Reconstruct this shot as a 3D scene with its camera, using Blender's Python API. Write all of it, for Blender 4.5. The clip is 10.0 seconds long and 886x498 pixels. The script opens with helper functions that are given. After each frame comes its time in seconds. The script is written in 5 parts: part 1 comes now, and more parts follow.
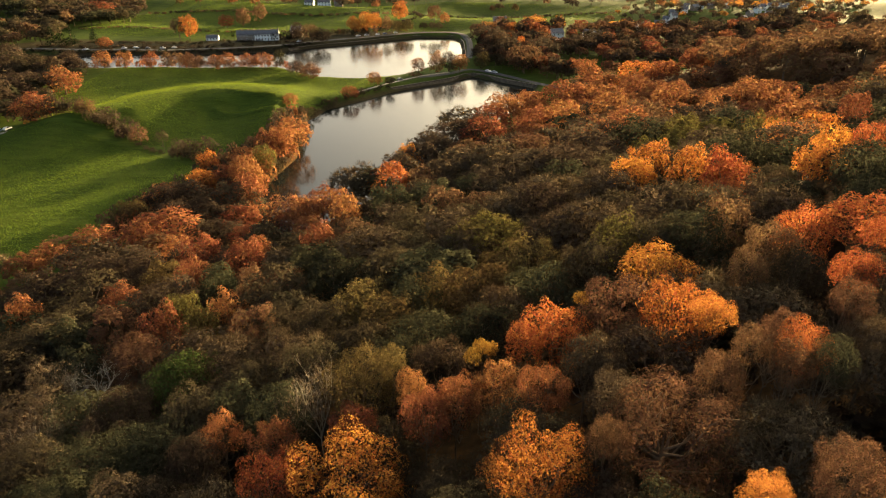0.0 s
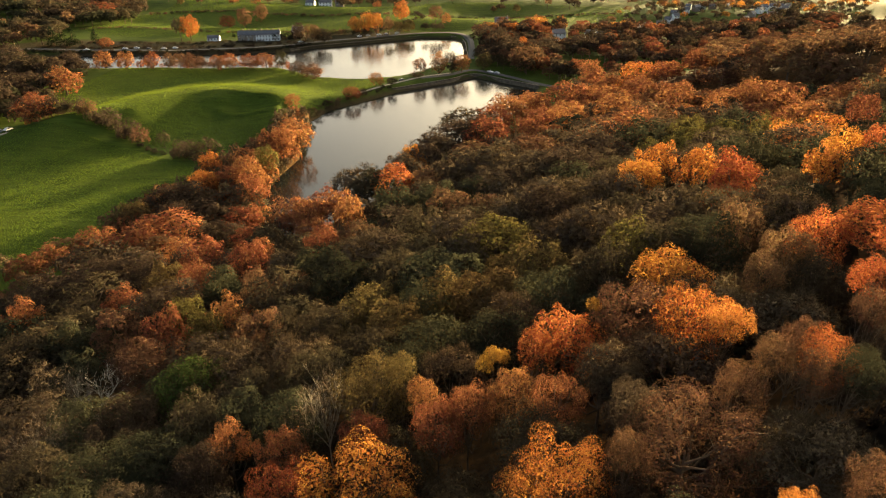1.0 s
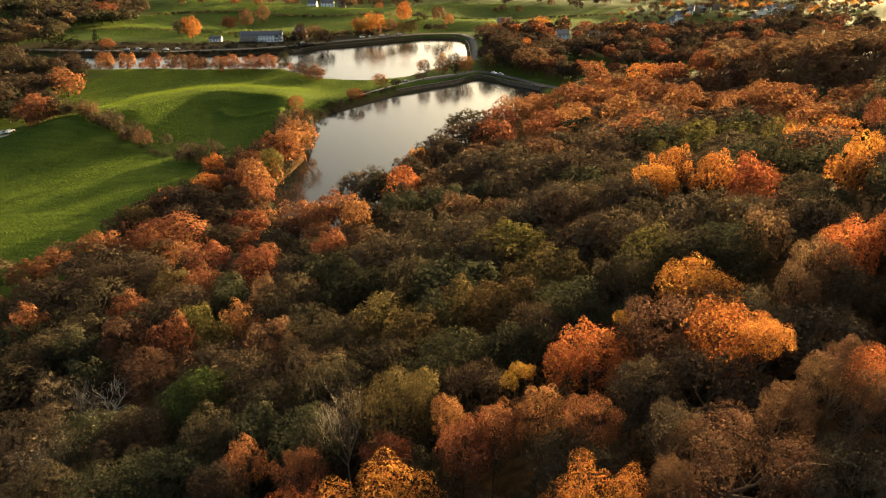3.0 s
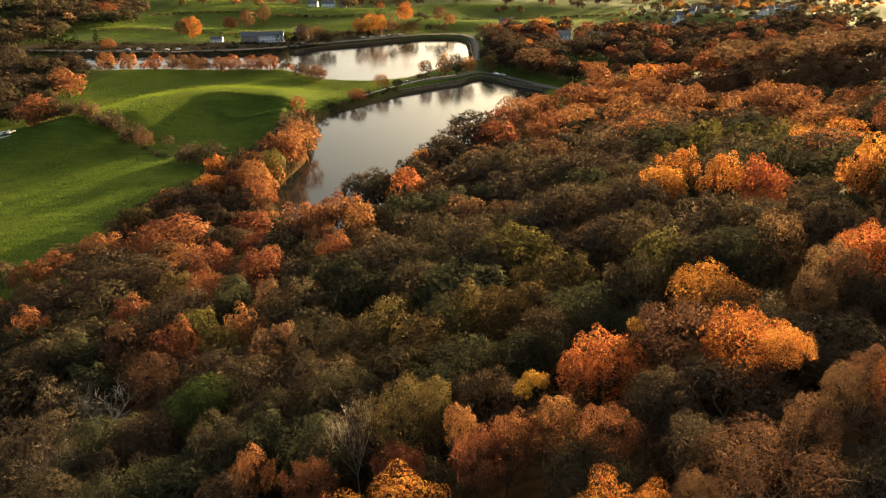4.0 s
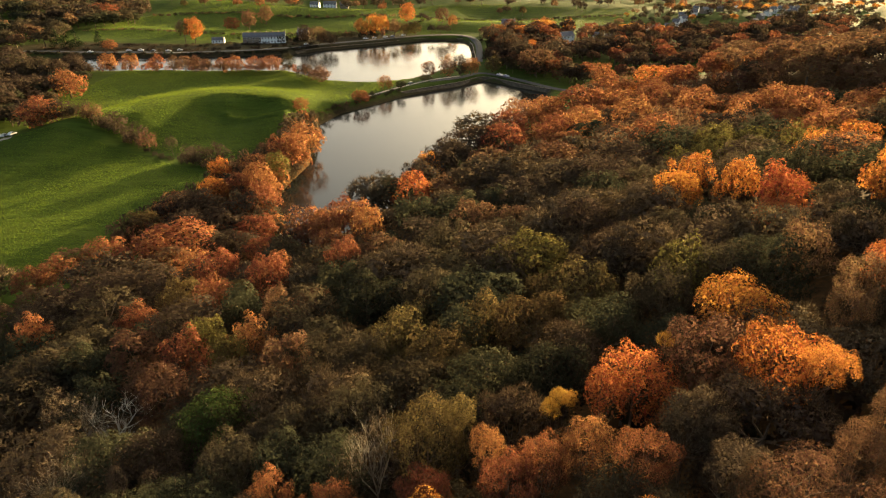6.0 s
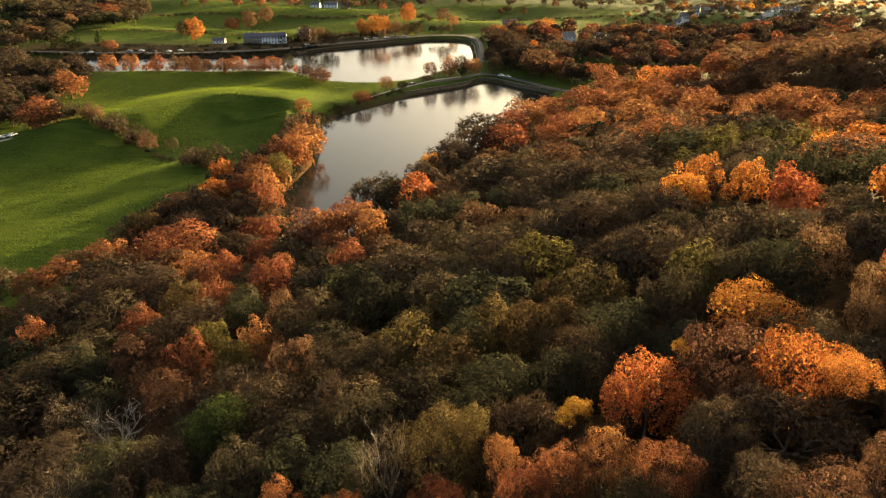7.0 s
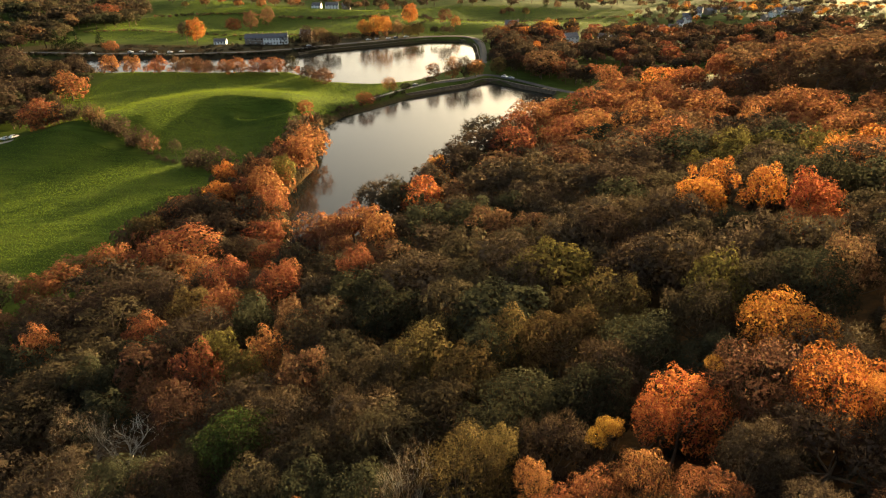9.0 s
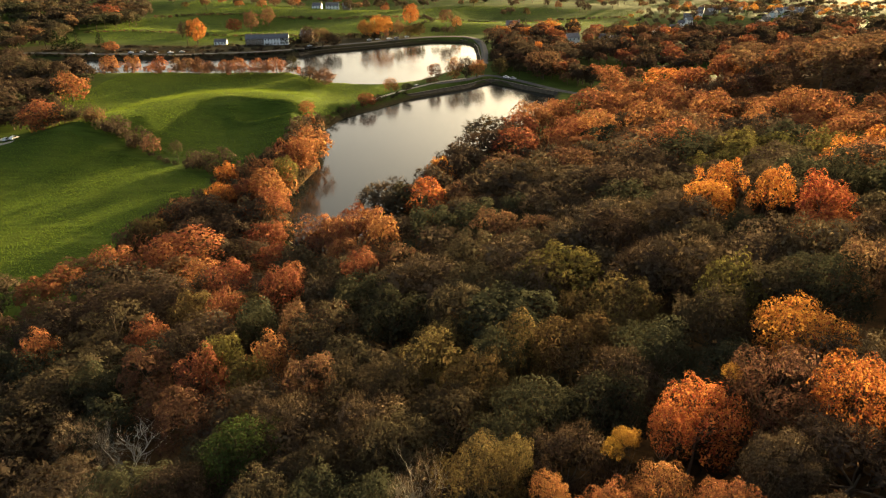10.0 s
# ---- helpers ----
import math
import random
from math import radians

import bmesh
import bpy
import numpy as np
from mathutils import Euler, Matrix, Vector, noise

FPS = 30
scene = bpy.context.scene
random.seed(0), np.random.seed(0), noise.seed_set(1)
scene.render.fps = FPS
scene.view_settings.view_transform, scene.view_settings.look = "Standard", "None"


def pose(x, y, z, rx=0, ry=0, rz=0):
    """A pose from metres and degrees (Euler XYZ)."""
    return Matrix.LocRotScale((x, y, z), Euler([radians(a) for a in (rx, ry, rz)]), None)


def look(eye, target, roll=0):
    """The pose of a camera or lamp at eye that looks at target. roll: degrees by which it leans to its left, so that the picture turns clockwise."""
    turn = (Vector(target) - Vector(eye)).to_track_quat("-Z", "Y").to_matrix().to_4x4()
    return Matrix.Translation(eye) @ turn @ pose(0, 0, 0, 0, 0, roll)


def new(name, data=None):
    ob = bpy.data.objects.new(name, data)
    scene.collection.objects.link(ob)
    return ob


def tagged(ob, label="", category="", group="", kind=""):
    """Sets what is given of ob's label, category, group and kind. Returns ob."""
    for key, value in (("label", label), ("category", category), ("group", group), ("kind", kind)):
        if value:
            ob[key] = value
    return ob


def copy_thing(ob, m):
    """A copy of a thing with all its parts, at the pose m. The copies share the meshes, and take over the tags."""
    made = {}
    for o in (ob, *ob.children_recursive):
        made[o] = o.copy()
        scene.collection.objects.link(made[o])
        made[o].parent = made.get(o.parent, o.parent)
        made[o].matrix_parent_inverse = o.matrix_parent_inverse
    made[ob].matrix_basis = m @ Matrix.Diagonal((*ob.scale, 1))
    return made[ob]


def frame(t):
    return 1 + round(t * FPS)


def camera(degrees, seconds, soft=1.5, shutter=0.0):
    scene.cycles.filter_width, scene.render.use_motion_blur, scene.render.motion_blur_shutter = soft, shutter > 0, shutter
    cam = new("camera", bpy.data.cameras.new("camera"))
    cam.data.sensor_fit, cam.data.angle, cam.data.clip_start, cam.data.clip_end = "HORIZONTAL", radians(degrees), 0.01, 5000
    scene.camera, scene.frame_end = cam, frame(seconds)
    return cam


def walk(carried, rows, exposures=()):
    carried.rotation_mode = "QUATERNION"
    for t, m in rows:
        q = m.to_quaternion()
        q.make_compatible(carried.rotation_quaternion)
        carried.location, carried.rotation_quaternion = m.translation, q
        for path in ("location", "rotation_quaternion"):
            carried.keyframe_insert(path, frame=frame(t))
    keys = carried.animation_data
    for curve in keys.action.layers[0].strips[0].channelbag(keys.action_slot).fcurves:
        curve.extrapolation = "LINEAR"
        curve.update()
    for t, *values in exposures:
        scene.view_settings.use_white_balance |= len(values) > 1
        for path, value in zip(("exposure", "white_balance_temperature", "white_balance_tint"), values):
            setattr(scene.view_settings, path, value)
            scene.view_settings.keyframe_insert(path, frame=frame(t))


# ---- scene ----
cam = camera(70.6, 10.0, 1.15)
METRES, EYE, TILT, LEAN, TURN = 17.0, 93.0, -27.8, 0.0, 0.0
ROWS = [
    (0.0, -0.0000, 0.0000, 0.0000, -0.000, 0.000, -0.000),
    (0.5, -0.0331, 0.0335, 0.0163, 0.007, 0.012, -0.016),
    (1.0, -0.0662, 0.0670, 0.0326, 0.014, 0.024, -0.030),
    (1.5, -0.0994, 0.1006, 0.0489, 0.019, 0.036, -0.044),
    (2.0, -0.1325, 0.1341, 0.0652, 0.023, 0.048, -0.055),
    (2.5, -0.1657, 0.1677, 0.0815, 0.026, 0.059, -0.066),
    (4.0, -0.2652, 0.2684, 0.1304, 0.027, 0.092, -0.090),
    (4.5, -0.2984, 0.3020, 0.1467, 0.026, 0.103, -0.095),
    (5.0, -0.3316, 0.3356, 0.1631, 0.023, 0.113, -0.099),
    (5.5, -0.3649, 0.3692, 0.1794, 0.019, 0.123, -0.101),
    (7.0, -0.4646, 0.4701, 0.2284, 0.001, 0.152, -0.101),
    (7.5, -0.4979, 0.5038, 0.2448, -0.008, 0.162, -0.098),
    (8.0, -0.5311, 0.5375, 0.2612, -0.017, 0.171, -0.094),
    (8.5, -0.5644, 0.5712, 0.2775, -0.028, 0.180, -0.089),
    (9.0, -0.5977, 0.6049, 0.2939, -0.040, 0.188, -0.082),
    (9.5, -0.6310, 0.6386, 0.3103, -0.053, 0.197, -0.074),
    (10.0, -0.6643, 0.6723, 0.3267, -0.067, 0.205, -0.065),
]
walk(cam, [(t, pose(0, 0, EYE, TILT, LEAN, TURN) @ pose(METRES * x, METRES * y, METRES * z, 90 + pitch, roll, yaw)) for t, x, y, z, yaw, pitch, roll in ROWS], exposures=[(0.0, 2.33, 8300, 0), (10.0, 2.33, 8300, 0)])

# ---- light: a low warm sun beyond the wood, under a clear evening sky ----
SUN_AZ, SUN_EL = 37.0, 6.2          # degrees to the right of straight ahead, degrees above the horizon
world = bpy.data.worlds.new("evening_sky")
scene.world = world
world.use_nodes = True
sky = world.node_tree.nodes.new("ShaderNodeTexSky")
sky.sky_type, sky.sun_disc = "NISHITA", False
sky.sun_elevation, sky.sun_rotation = radians(SUN_EL), radians(SUN_AZ)
sky.air_density, sky.dust_density, sky.ozone_density, sky.altitude = 0.4, 7.0, 0.3, 200
background = world.node_tree.nodes["Background"]
background.inputs["Strength"].default_value = 0.15
world.node_tree.links.new(sky.outputs[0], background.inputs["Color"])
sun = new("sun", bpy.data.lights.new("sun", "SUN"))
sun.data.energy, sun.data.angle, sun.data.color = 5.0, radians(0.6), (1.0, 0.74, 0.45)
toward = Vector((math.sin(radians(SUN_AZ)) * math.cos(radians(SUN_EL)), math.cos(radians(SUN_AZ)) * math.cos(radians(SUN_EL)), math.sin(radians(SUN_EL))))
sun.matrix_world = look(tuple(toward * 300 + Vector((0, 200, 60))), (0, 200, 60))

# ---- materials ----


def material(name, rough=0.8, metal=0.0, spec=0.3):
    m = bpy.data.materials.new(name)
    m.use_nodes = True
    bsdf = m.node_tree.nodes["Principled BSDF"]
    bsdf.inputs["Roughness"].default_value = rough
    bsdf.inputs["Metallic"].default_value = metal
    bsdf.inputs["Specular IOR Level"].default_value = spec
    return m, m.node_tree.nodes, m.node_tree.links, bsdf


def ramp(nodes, stops):
    r = nodes.new("ShaderNodeValToRGB")
    while len(r.color_ramp.elements) < len(stops):
        r.color_ramp.elements.new(0.5)
    for e, (p, c) in zip(r.color_ramp.elements, stops):
        e.position, e.color = p, (*c, 1)
    return r


def textured(name, colours, scale, rough=0.85, bump=0.3, bump_scale=None, metal=0.0, spec=0.3, detail=6):
    """A surface with two scales of mottling and a fine relief, in object metres."""
    m, nodes, links, bsdf = material(name, rough, metal, spec)
    coord = nodes.new("ShaderNodeTexCoord")
    big = nodes.new("ShaderNodeTexNoise")
    big.inputs["Scale"].default_value, big.inputs["Detail"].default_value = scale, detail
    big.inputs["Roughness"].default_value = 0.65
    links.new(coord.outputs["Object"], big.inputs["Vector"])
    r = ramp(nodes, [(0.32 + 0.36 * i / (len(colours) - 1), c) for i, c in enumerate(colours)])
    links.new(big.outputs["Fac"], r.inputs["Fac"])
    links.new(r.outputs["Color"], bsdf.inputs["Base Color"])
    fine = nodes.new("ShaderNodeTexNoise")
    fine.inputs["Scale"].default_value, fine.inputs["Detail"].default_value = bump_scale or scale * 8, 4
    links.new(coord.outputs["Object"], fine.inputs["Vector"])
    b = nodes.new("ShaderNodeBump")
    b.inputs["Strength"].default_value, b.inputs["Distance"].default_value = bump, 0.3 / (bump_scale or scale * 8)
    links.new(fine.outputs["Fac"], b.inputs["Height"])
    links.new(b.outputs["Normal"], bsdf.inputs["Normal"])
    return m


def leaf_material(name, colour, spread=0.35, through_share=0.5, hue=0.02):
    """Autumn leaves: they let part of the light through, and differ leaf by leaf and tree by tree."""
    m, nodes, links, bsdf = material(name, 0.9, 0.0, 0.0)
    geo, info = nodes.new("ShaderNodeNewGeometry"), nodes.new("ShaderNodeObjectInfo")
    hsv = nodes.new("ShaderNodeHueSaturation")
    hsv.inputs["Color"].default_value = (*colour, 1)

    def spread_of(source, low, high):
        mr = nodes.new("ShaderNodeMapRange")
        mr.inputs["To Min"].default_value, mr.inputs["To Max"].default_value = low, high
        links.new(source, mr.inputs["Value"])
        return mr.outputs["Result"]

    def joined(kind, a, b):
        n = nodes.new("ShaderNodeMath")
        n.operation = kind
        links.new(a, n.inputs[0]), links.new(b, n.inputs[1])
        return n.outputs[0]

    per_leaf, per_tree = geo.outputs["Random Per Island"], info.outputs["Random"]
    links.new(joined("ADD", spread_of(per_leaf, 0.5 - hue, 0.5 + hue), spread_of(per_tree, -0.012, 0.012)), hsv.inputs["Hue"])
    links.new(joined("MULTIPLY", spread_of(per_leaf, 1 - spread, 1 + spread), spread_of(per_tree, 0.8, 1.2)), hsv.inputs["Value"])
    links.new(hsv.outputs["Color"], bsdf.inputs["Base Color"])
    tr = nodes.new("ShaderNodeBsdfTranslucent")
    links.new(hsv.outputs["Color"], tr.inputs["Color"])
    mix = nodes.new("ShaderNodeMixShader")
    mix.inputs["Fac"].default_value = through_share
    links.new(bsdf.outputs[0], mix.inputs[1]), links.new(tr.outputs[0], mix.inputs[2])
    links.new(mix.outputs[0], nodes["Material Output"].inputs["Surface"])
    return m


LEAF = {name: leaf_material("leaves_" + name, colour, spread, share) for name, colour, spread, share in (
    ("orange", (0.37, 0.132, 0.052), 0.26, 0.55), ("gold", (0.36, 0.14, 0.046), 0.26, 0.55), ("rust", (0.215, 0.087, 0.045), 0.22, 0.5),
    ("russet", (0.124, 0.069, 0.042), 0.2, 0.5), ("brown", (0.058, 0.042, 0.031), 0.22, 0.5), ("olive", (0.041, 0.041, 0.025), 0.22, 0.5),
    ("olivegold", (0.094, 0.066, 0.031), 0.3, 0.5), ("olivebrown", (0.058, 0.046, 0.03), 0.22, 0.5), ("green", (0.042, 0.06, 0.02), 0.4, 0.45),
    ("yellow", (0.26, 0.14, 0.04), 0.35, 0.5), ("yellowgreen", (0.1, 0.084, 0.031), 0.3, 0.5), ("conifer", (0.018, 0.026, 0.012), 0.3, 0.15))}
LEAF["twiggy"] = leaf_material("twigs_brown", (0.076, 0.054, 0.036), 0.45, 0.15, 0.01)
LEAF["bare"] = leaf_material("twigs_pale", (0.13, 0.1, 0.073), 0.4, 0.1, 0.01)
LEAF["dead"] = leaf_material("twigs_dead", (0.12, 0.09, 0.062), 0.4, 0.05, 0.01)
BARK = textured("bark", [(0.05, 0.035, 0.025), (0.11, 0.08, 0.055), (0.17, 0.13, 0.095)], 1.5, 0.95, 0.8, 9.0, spec=0.1)
PALE_BARK = textured("pale_bark", [(0.32, 0.27, 0.21), (0.5, 0.44, 0.36), (0.62, 0.55, 0.46)], 1.2, 0.8, 0.5, 7.0, spec=0.1)
GREY_BARK = textured("grey_bark", [(0.12, 0.1, 0.08), (0.2, 0.17, 0.135), (0.28, 0.24, 0.2)], 1.2, 0.9, 0.5, 7.0, spec=0.1)
STONE = textured("wall_stone", [(0.042, 0.031, 0.02), (0.078, 0.058, 0.038), (0.12, 0.09, 0.06)], 0.5, 0.9, 0.8, 3.0)
TRACK = textured("gravel_track", [(0.26, 0.22, 0.17), (0.36, 0.31, 0.25), (0.44, 0.38, 0.31)], 0.25, 0.95, 0.5, 5.0)
ASPHALT = textured("asphalt", [(0.04, 0.04, 0.042), (0.06, 0.058, 0.055), (0.085, 0.08, 0.075)], 0.3, 0.85, 0.4, 8.0)
RENDER_WHITE = textured("white_render", [(0.66, 0.65, 0.62), (0.78, 0.77, 0.74), (0.84, 0.83, 0.8)], 0.7, 0.75, 0.2, 6.0)
BRICK = textured("brown_stone_wall", [(0.13, 0.1, 0.075), (0.22, 0.17, 0.13), (0.3, 0.24, 0.18)], 1.0, 0.9, 0.6, 6.0)
SLATE = textured("slate_roof", [(0.06, 0.062, 0.075), (0.1, 0.1, 0.115), (0.14, 0.14, 0.155)], 0.8, 0.6, 0.5, 4.0)
TIMBER = textured("weathered_timber", [(0.12, 0.1, 0.08), (0.2, 0.17, 0.13), (0.28, 0.24, 0.2)], 2.0, 0.9, 0.5, 12.0)
WINDOW, _n, _l, _b = material("window_glass", 0.08, 0.0, 0.6)
_b.inputs["Base Color"].default_value = (0.02, 0.025, 0.03, 1)
TYRE = textured("tyre_rubber", [(0.012, 0.012, 0.012), (0.02, 0.02, 0.02)], 6.0, 0.85, 0.2)


def paint(name, colour):
    m, nodes, links, bsdf = material(name, 0.3, 0.0, 0.5)
    n = nodes.new("ShaderNodeTexNoise")
    n.inputs["Scale"].default_value = 2.0
    r = ramp(nodes, [(0.3, tuple(c * 0.85 for c in colour)), (0.7, colour)])
    links.new(n.outputs["Fac"], r.inputs["Fac"]), links.new(r.outputs["Color"], bsdf.inputs["Base Color"])
    bsdf.inputs["Coat Weight"].default_value = 0.6
    return m


CAR_PAINT = {"white": paint("car_paint_white", (0.75, 0.75, 0.74)), "silver": paint("car_paint_silver", (0.45, 0.46, 0.47)), "blue": paint("car_paint_blue", (0.05, 0.08, 0.16)), "dark": paint("car_paint_dark", (0.03, 0.03, 0.035))}

# water: nearly black, mirror-like, with faint ripples
WATER, nodes, links, bsdf = material("lake_water", 0.05, 0.0, 0.5)
bsdf.inputs["Base Color"].default_value = (0.012, 0.014, 0.013, 1)
bsdf.inputs["IOR"].default_value = 1.4
coord = nodes.new("ShaderNodeTexCoord")
n1, n2 = nodes.new("ShaderNodeTexNoise"), nodes.new("ShaderNodeTexNoise")
n1.inputs["Scale"].default_value, n1.inputs["Detail"].default_value = 0.9, 3
n2.inputs["Scale"].default_value, n2.inputs["Detail"].default_value = 0.02, 3
links.new(coord.outputs["Object"], n1.inputs["Vector"]), links.new(coord.outputs["Object"], n2.inputs["Vector"])
rough = nodes.new("ShaderNodeMapRange")
rough.inputs["From Min"].default_value, rough.inputs["From Max"].default_value = 0.35, 0.65
rough.inputs["To Min"].default_value, rough.inputs["To Max"].default_value = 0.07, 0.15
links.new(n2.outputs["Fac"], rough.inputs["Value"]), links.new(rough.outputs["Result"], bsdf.inputs["Roughness"])
b = nodes.new("ShaderNodeBump")
b.inputs["Strength"].default_value, b.inputs["Distance"].default_value = 0.5, 0.07
links.new(n1.outputs["Fac"], b.inputs["Height"]), links.new(b.outputs["Normal"], bsdf.inputs["Normal"])

# ground: pasture, leaf litter under the wood, dark brown at the banks
GROUND, nodes, links, bsdf = material("pasture_and_leaf_litter", 0.95, 0.0, 0.04)
coord = nodes.new("ShaderNodeTexCoord")


def ground_noise(scale, detail=5, vector=None):
    n = nodes.new("ShaderNodeTexNoise")
    n.inputs["Scale"].default_value, n.inputs["Detail"].default_value = scale, detail
    n.inputs["Roughness"].default_value = 0.65
    links.new(vector or coord.outputs["Object"], n.inputs["Vector"])
    return n.outputs["Fac"]


def mixed(fac, a, b_, kind="MIX"):
    mx = nodes.new("ShaderNodeMix")
    mx.data_type, mx.blend_type = "RGBA", kind
    for socket, v in ((mx.inputs[0], fac), (mx.inputs[6], a), (mx.inputs[7], b_)):
        if isinstance(v, (int, float)):
            socket.default_value = v
        elif isinstance(v, tuple):
            socket.default_value = (*v, 1)
        else:
            links.new(v, socket)
    return mx.outputs[2]


def attribute(name):
    a = nodes.new("ShaderNodeAttribute")
    a.attribute_name = name
    return a.outputs["Fac"]


stretch = nodes.new("ShaderNodeMapping")
stretch.inputs["Rotation"].default_value = (0, 0, radians(-24))
stretch.inputs["Scale"].default_value = (0.12, 1.0, 1.0)
links.new(coord.outputs["Object"], stretch.inputs["Vector"])
r1 = ramp(nodes, [(0.3, (0.03, 0.05, 0.009)), (0.5, (0.045, 0.071, 0.012)), (0.72, (0.072, 0.095, 0.018))])
links.new(ground_noise(0.035, 8), r1.inputs["Fac"])
r2 = ramp(nodes, [(0.3, (0.6, 0.62, 0.6)), (0.7, (1.25, 1.2, 1.1))])
links.new(ground_noise(0.45, 6, stretch.outputs["Vector"]), r2.inputs["Fac"])
grass = mixed(1.0, r1.outputs["Color"], r2.outputs["Color"], "MULTIPLY")
r3 = ramp(nodes, [(0.3, (0.035, 0.022, 0.012)), (0.5, (0.075, 0.042, 0.018)), (0.7, (0.13, 0.065, 0.022))])
links.new(ground_noise(0.5, 8), r3.inputs["Fac"])
r4 = ramp(nodes, [(0.3, (0.022, 0.017, 0.01)), (0.7, (0.058, 0.043, 0.025))])
links.new(ground_noise(0.8, 6), r4.inputs["Fac"])
colour = mixed(attribute("rough_bank"), grass, r4.outputs["Color"])
colour = mixed(attribute("wood_floor"), colour, r3.outputs["Color"])
links.new(colour, bsdf.inputs["Base Color"])
b = nodes.new("ShaderNodeBump")
b.inputs["Strength"].default_value, b.inputs["Distance"].default_value = 0.5, 0.4
links.new(ground_noise(1.1, 6), b.inputs["Height"])
links.new(b.outputs["Normal"], bsdf.inputs["Normal"])
GRASS = leaf_material("grass_blades", (0.098, 0.132, 0.022), 0.14, 0.5)

# ---- the lie of the land ----
NEAR_LAKE = [(-62, 196), (-70, 218), (-68, 240), (-64, 262), (-68, 290), (-70, 319), (-63, 341), (-47, 359), (-29, 381), (-9, 396), (6, 407), (20, 421), (56, 388), (46, 352), (20, 306), (2, 278), (-8, 258), (-20, 230), (-32, 208), (-42, 194), (-52, 186)]
FAR_LAKE = [(-300, 452), (-240, 447), (-163, 441), (-113, 446), (-78, 417), (-53, 413), (-31, 421), (-17, 437), (0, 462), (14, 482), (15, 520), (14, 555), (6, 576), (-22, 576), (-69, 548), (-103, 529), (-127, 510), (-182, 500), (-255, 497), (-320, 492)]
POND = [(80, 436), (92, 432), (106, 440), (112, 454), (98, 458), (84, 450)]


def from_polygon(poly, x, y):
    """Signed distance to a polygon's edge, negative inside."""
    p = np.array(poly, float)
    q = np.roll(p, -1, axis=0)
    best, inside = np.full(np.shape(x), 1e9), np.zeros(np.shape(x), bool)
    for (ax, ay), (bx, by) in zip(p, q):
        dx, dy = bx - ax, by - ay
        k = np.clip(((x - ax) * dx + (y - ay) * dy) / (dx * dx + dy * dy), 0, 1)
        best = np.minimum(best, np.hypot(x - ax - k * dx, y - ay - k * dy))
        if by != ay:
            inside ^= ((ay > y) != (by > y)) & (x < dx * (y - ay) / dy + ax)
    return np.where(inside, -best, best)


def step(a, b_, v):
    k = np.clip((v - a) / (b_ - a), 0, 1)
    return k * k * (3 - 2 * k)


def bump_at(x, y, cx, cy, sx, sy, turn=0.0):
    c, s = math.cos(radians(turn)), math.sin(radians(turn))
    u, v = (x - cx) * c + (y - cy) * s, -(x - cx) * s + (y - cy) * c
    return np.exp(-(u / sx) ** 2 - (v / sy) ** 2)


SHELF = [(-215, 276), (-183.8, 287.2), (-166.4, 294.0), (-151.9, 303.6), (-144.2, 317.2), (-137.4, 329.7), (-129.7, 337.4), (-120.1, 339.4), (-107.5, 334.5), (-92.0, 326.8), (-77.6, 314.3), (-20, 350), (60, 900), (-400, 900), (-400, 230)]


def plain(x, y):
    z = 2.6 + 4.5 * step(480, 760, y) + 0.6 * np.sin(x / 47 + 1.3) * np.sin(y / 39)
    # the upper pasture: a shelf that ends in a steep grassy edge, with an old scoop dug out of it
    d = from_polygon(SHELF, x, y)
    rise = np.where(d > 0, np.clip(1 - d / 50, 0, 1) ** 1.9, 1 - step(0, 66, -d))
    z = z + 10.6 * rise * step(-216, -170, x) * (1 - step(-94, -56, x))
    u, v = (x + 97 + 0.35 * (y - 320)) / 15.5, (y - 320 - 0.12 * (x + 97)) / 9.0
    z = z - 2.7 * np.exp(-(u * u + v * v) ** 2)
    lip = np.hypot(u, np.minimum(v, 0) * 1.05 + 0.35 * np.maximum(v, 0))
    z = z + 1.3 * np.exp(-((lip - 1.22) / 0.17) ** 2) * (v < 0.2) - 1.3 * bump_at(x, y, -97, 366, 8, 5)
    z = z + 2.4 * bump_at(x, y, -121, 328, 8, 9)
    z = z + 0.35 * np.sin(x / 13 + y / 29) * np.sin(y / 17 - x / 41) + 0.9 * np.sin(x / 31 - y / 60 + 2.0)
    z = z + 1.5 * bump_at(x, y, -225, 300, 40, 30)
    z = z + step(560, 640, y) * (2.6 * np.sin(x / 63 + y / 31) + 1.6 * np.sin(y / 19 - x / 90))
    far = np.hypot(x, y)
    z = z + 60 * step(900, 3500, far) * (1 + 0.3 * np.sin(x / 410) * np.cos(y / 530))
    return z


def hill(x, y):
    yc, xc = np.clip(y, -60, 470), np.clip(x, -260, 330)
    z = 66.87 + 0.3239 * xc - 0.2617 * yc - 7.163e-4 * xc * yc + 2.62e-4 * xc * xc + 3.06e-4 * yc * yc - 13.0 - 5.5 * step(140, 230, y)
    z = z - 11 * bump_at(x, y, 150, 268, 75, 20, -52) + 6 * bump_at(x, y, 158, 322, 60, 22, -52)
    z = z - 8 * bump_at(x, y, 122, 200, 38, 45) - 5.5 * bump_at(x, y, 98, 160, 30, 30) + 5 * bump_at(x, y, 195, 345, 60, 45)
    z = np.minimum(z, 54 + 0.1 * (z - 54))
    fade = 1 - step(390, 500, y - 0.22 * np.maximum(x - 60, 0))
    return z * fade - 25 * (1 - fade)


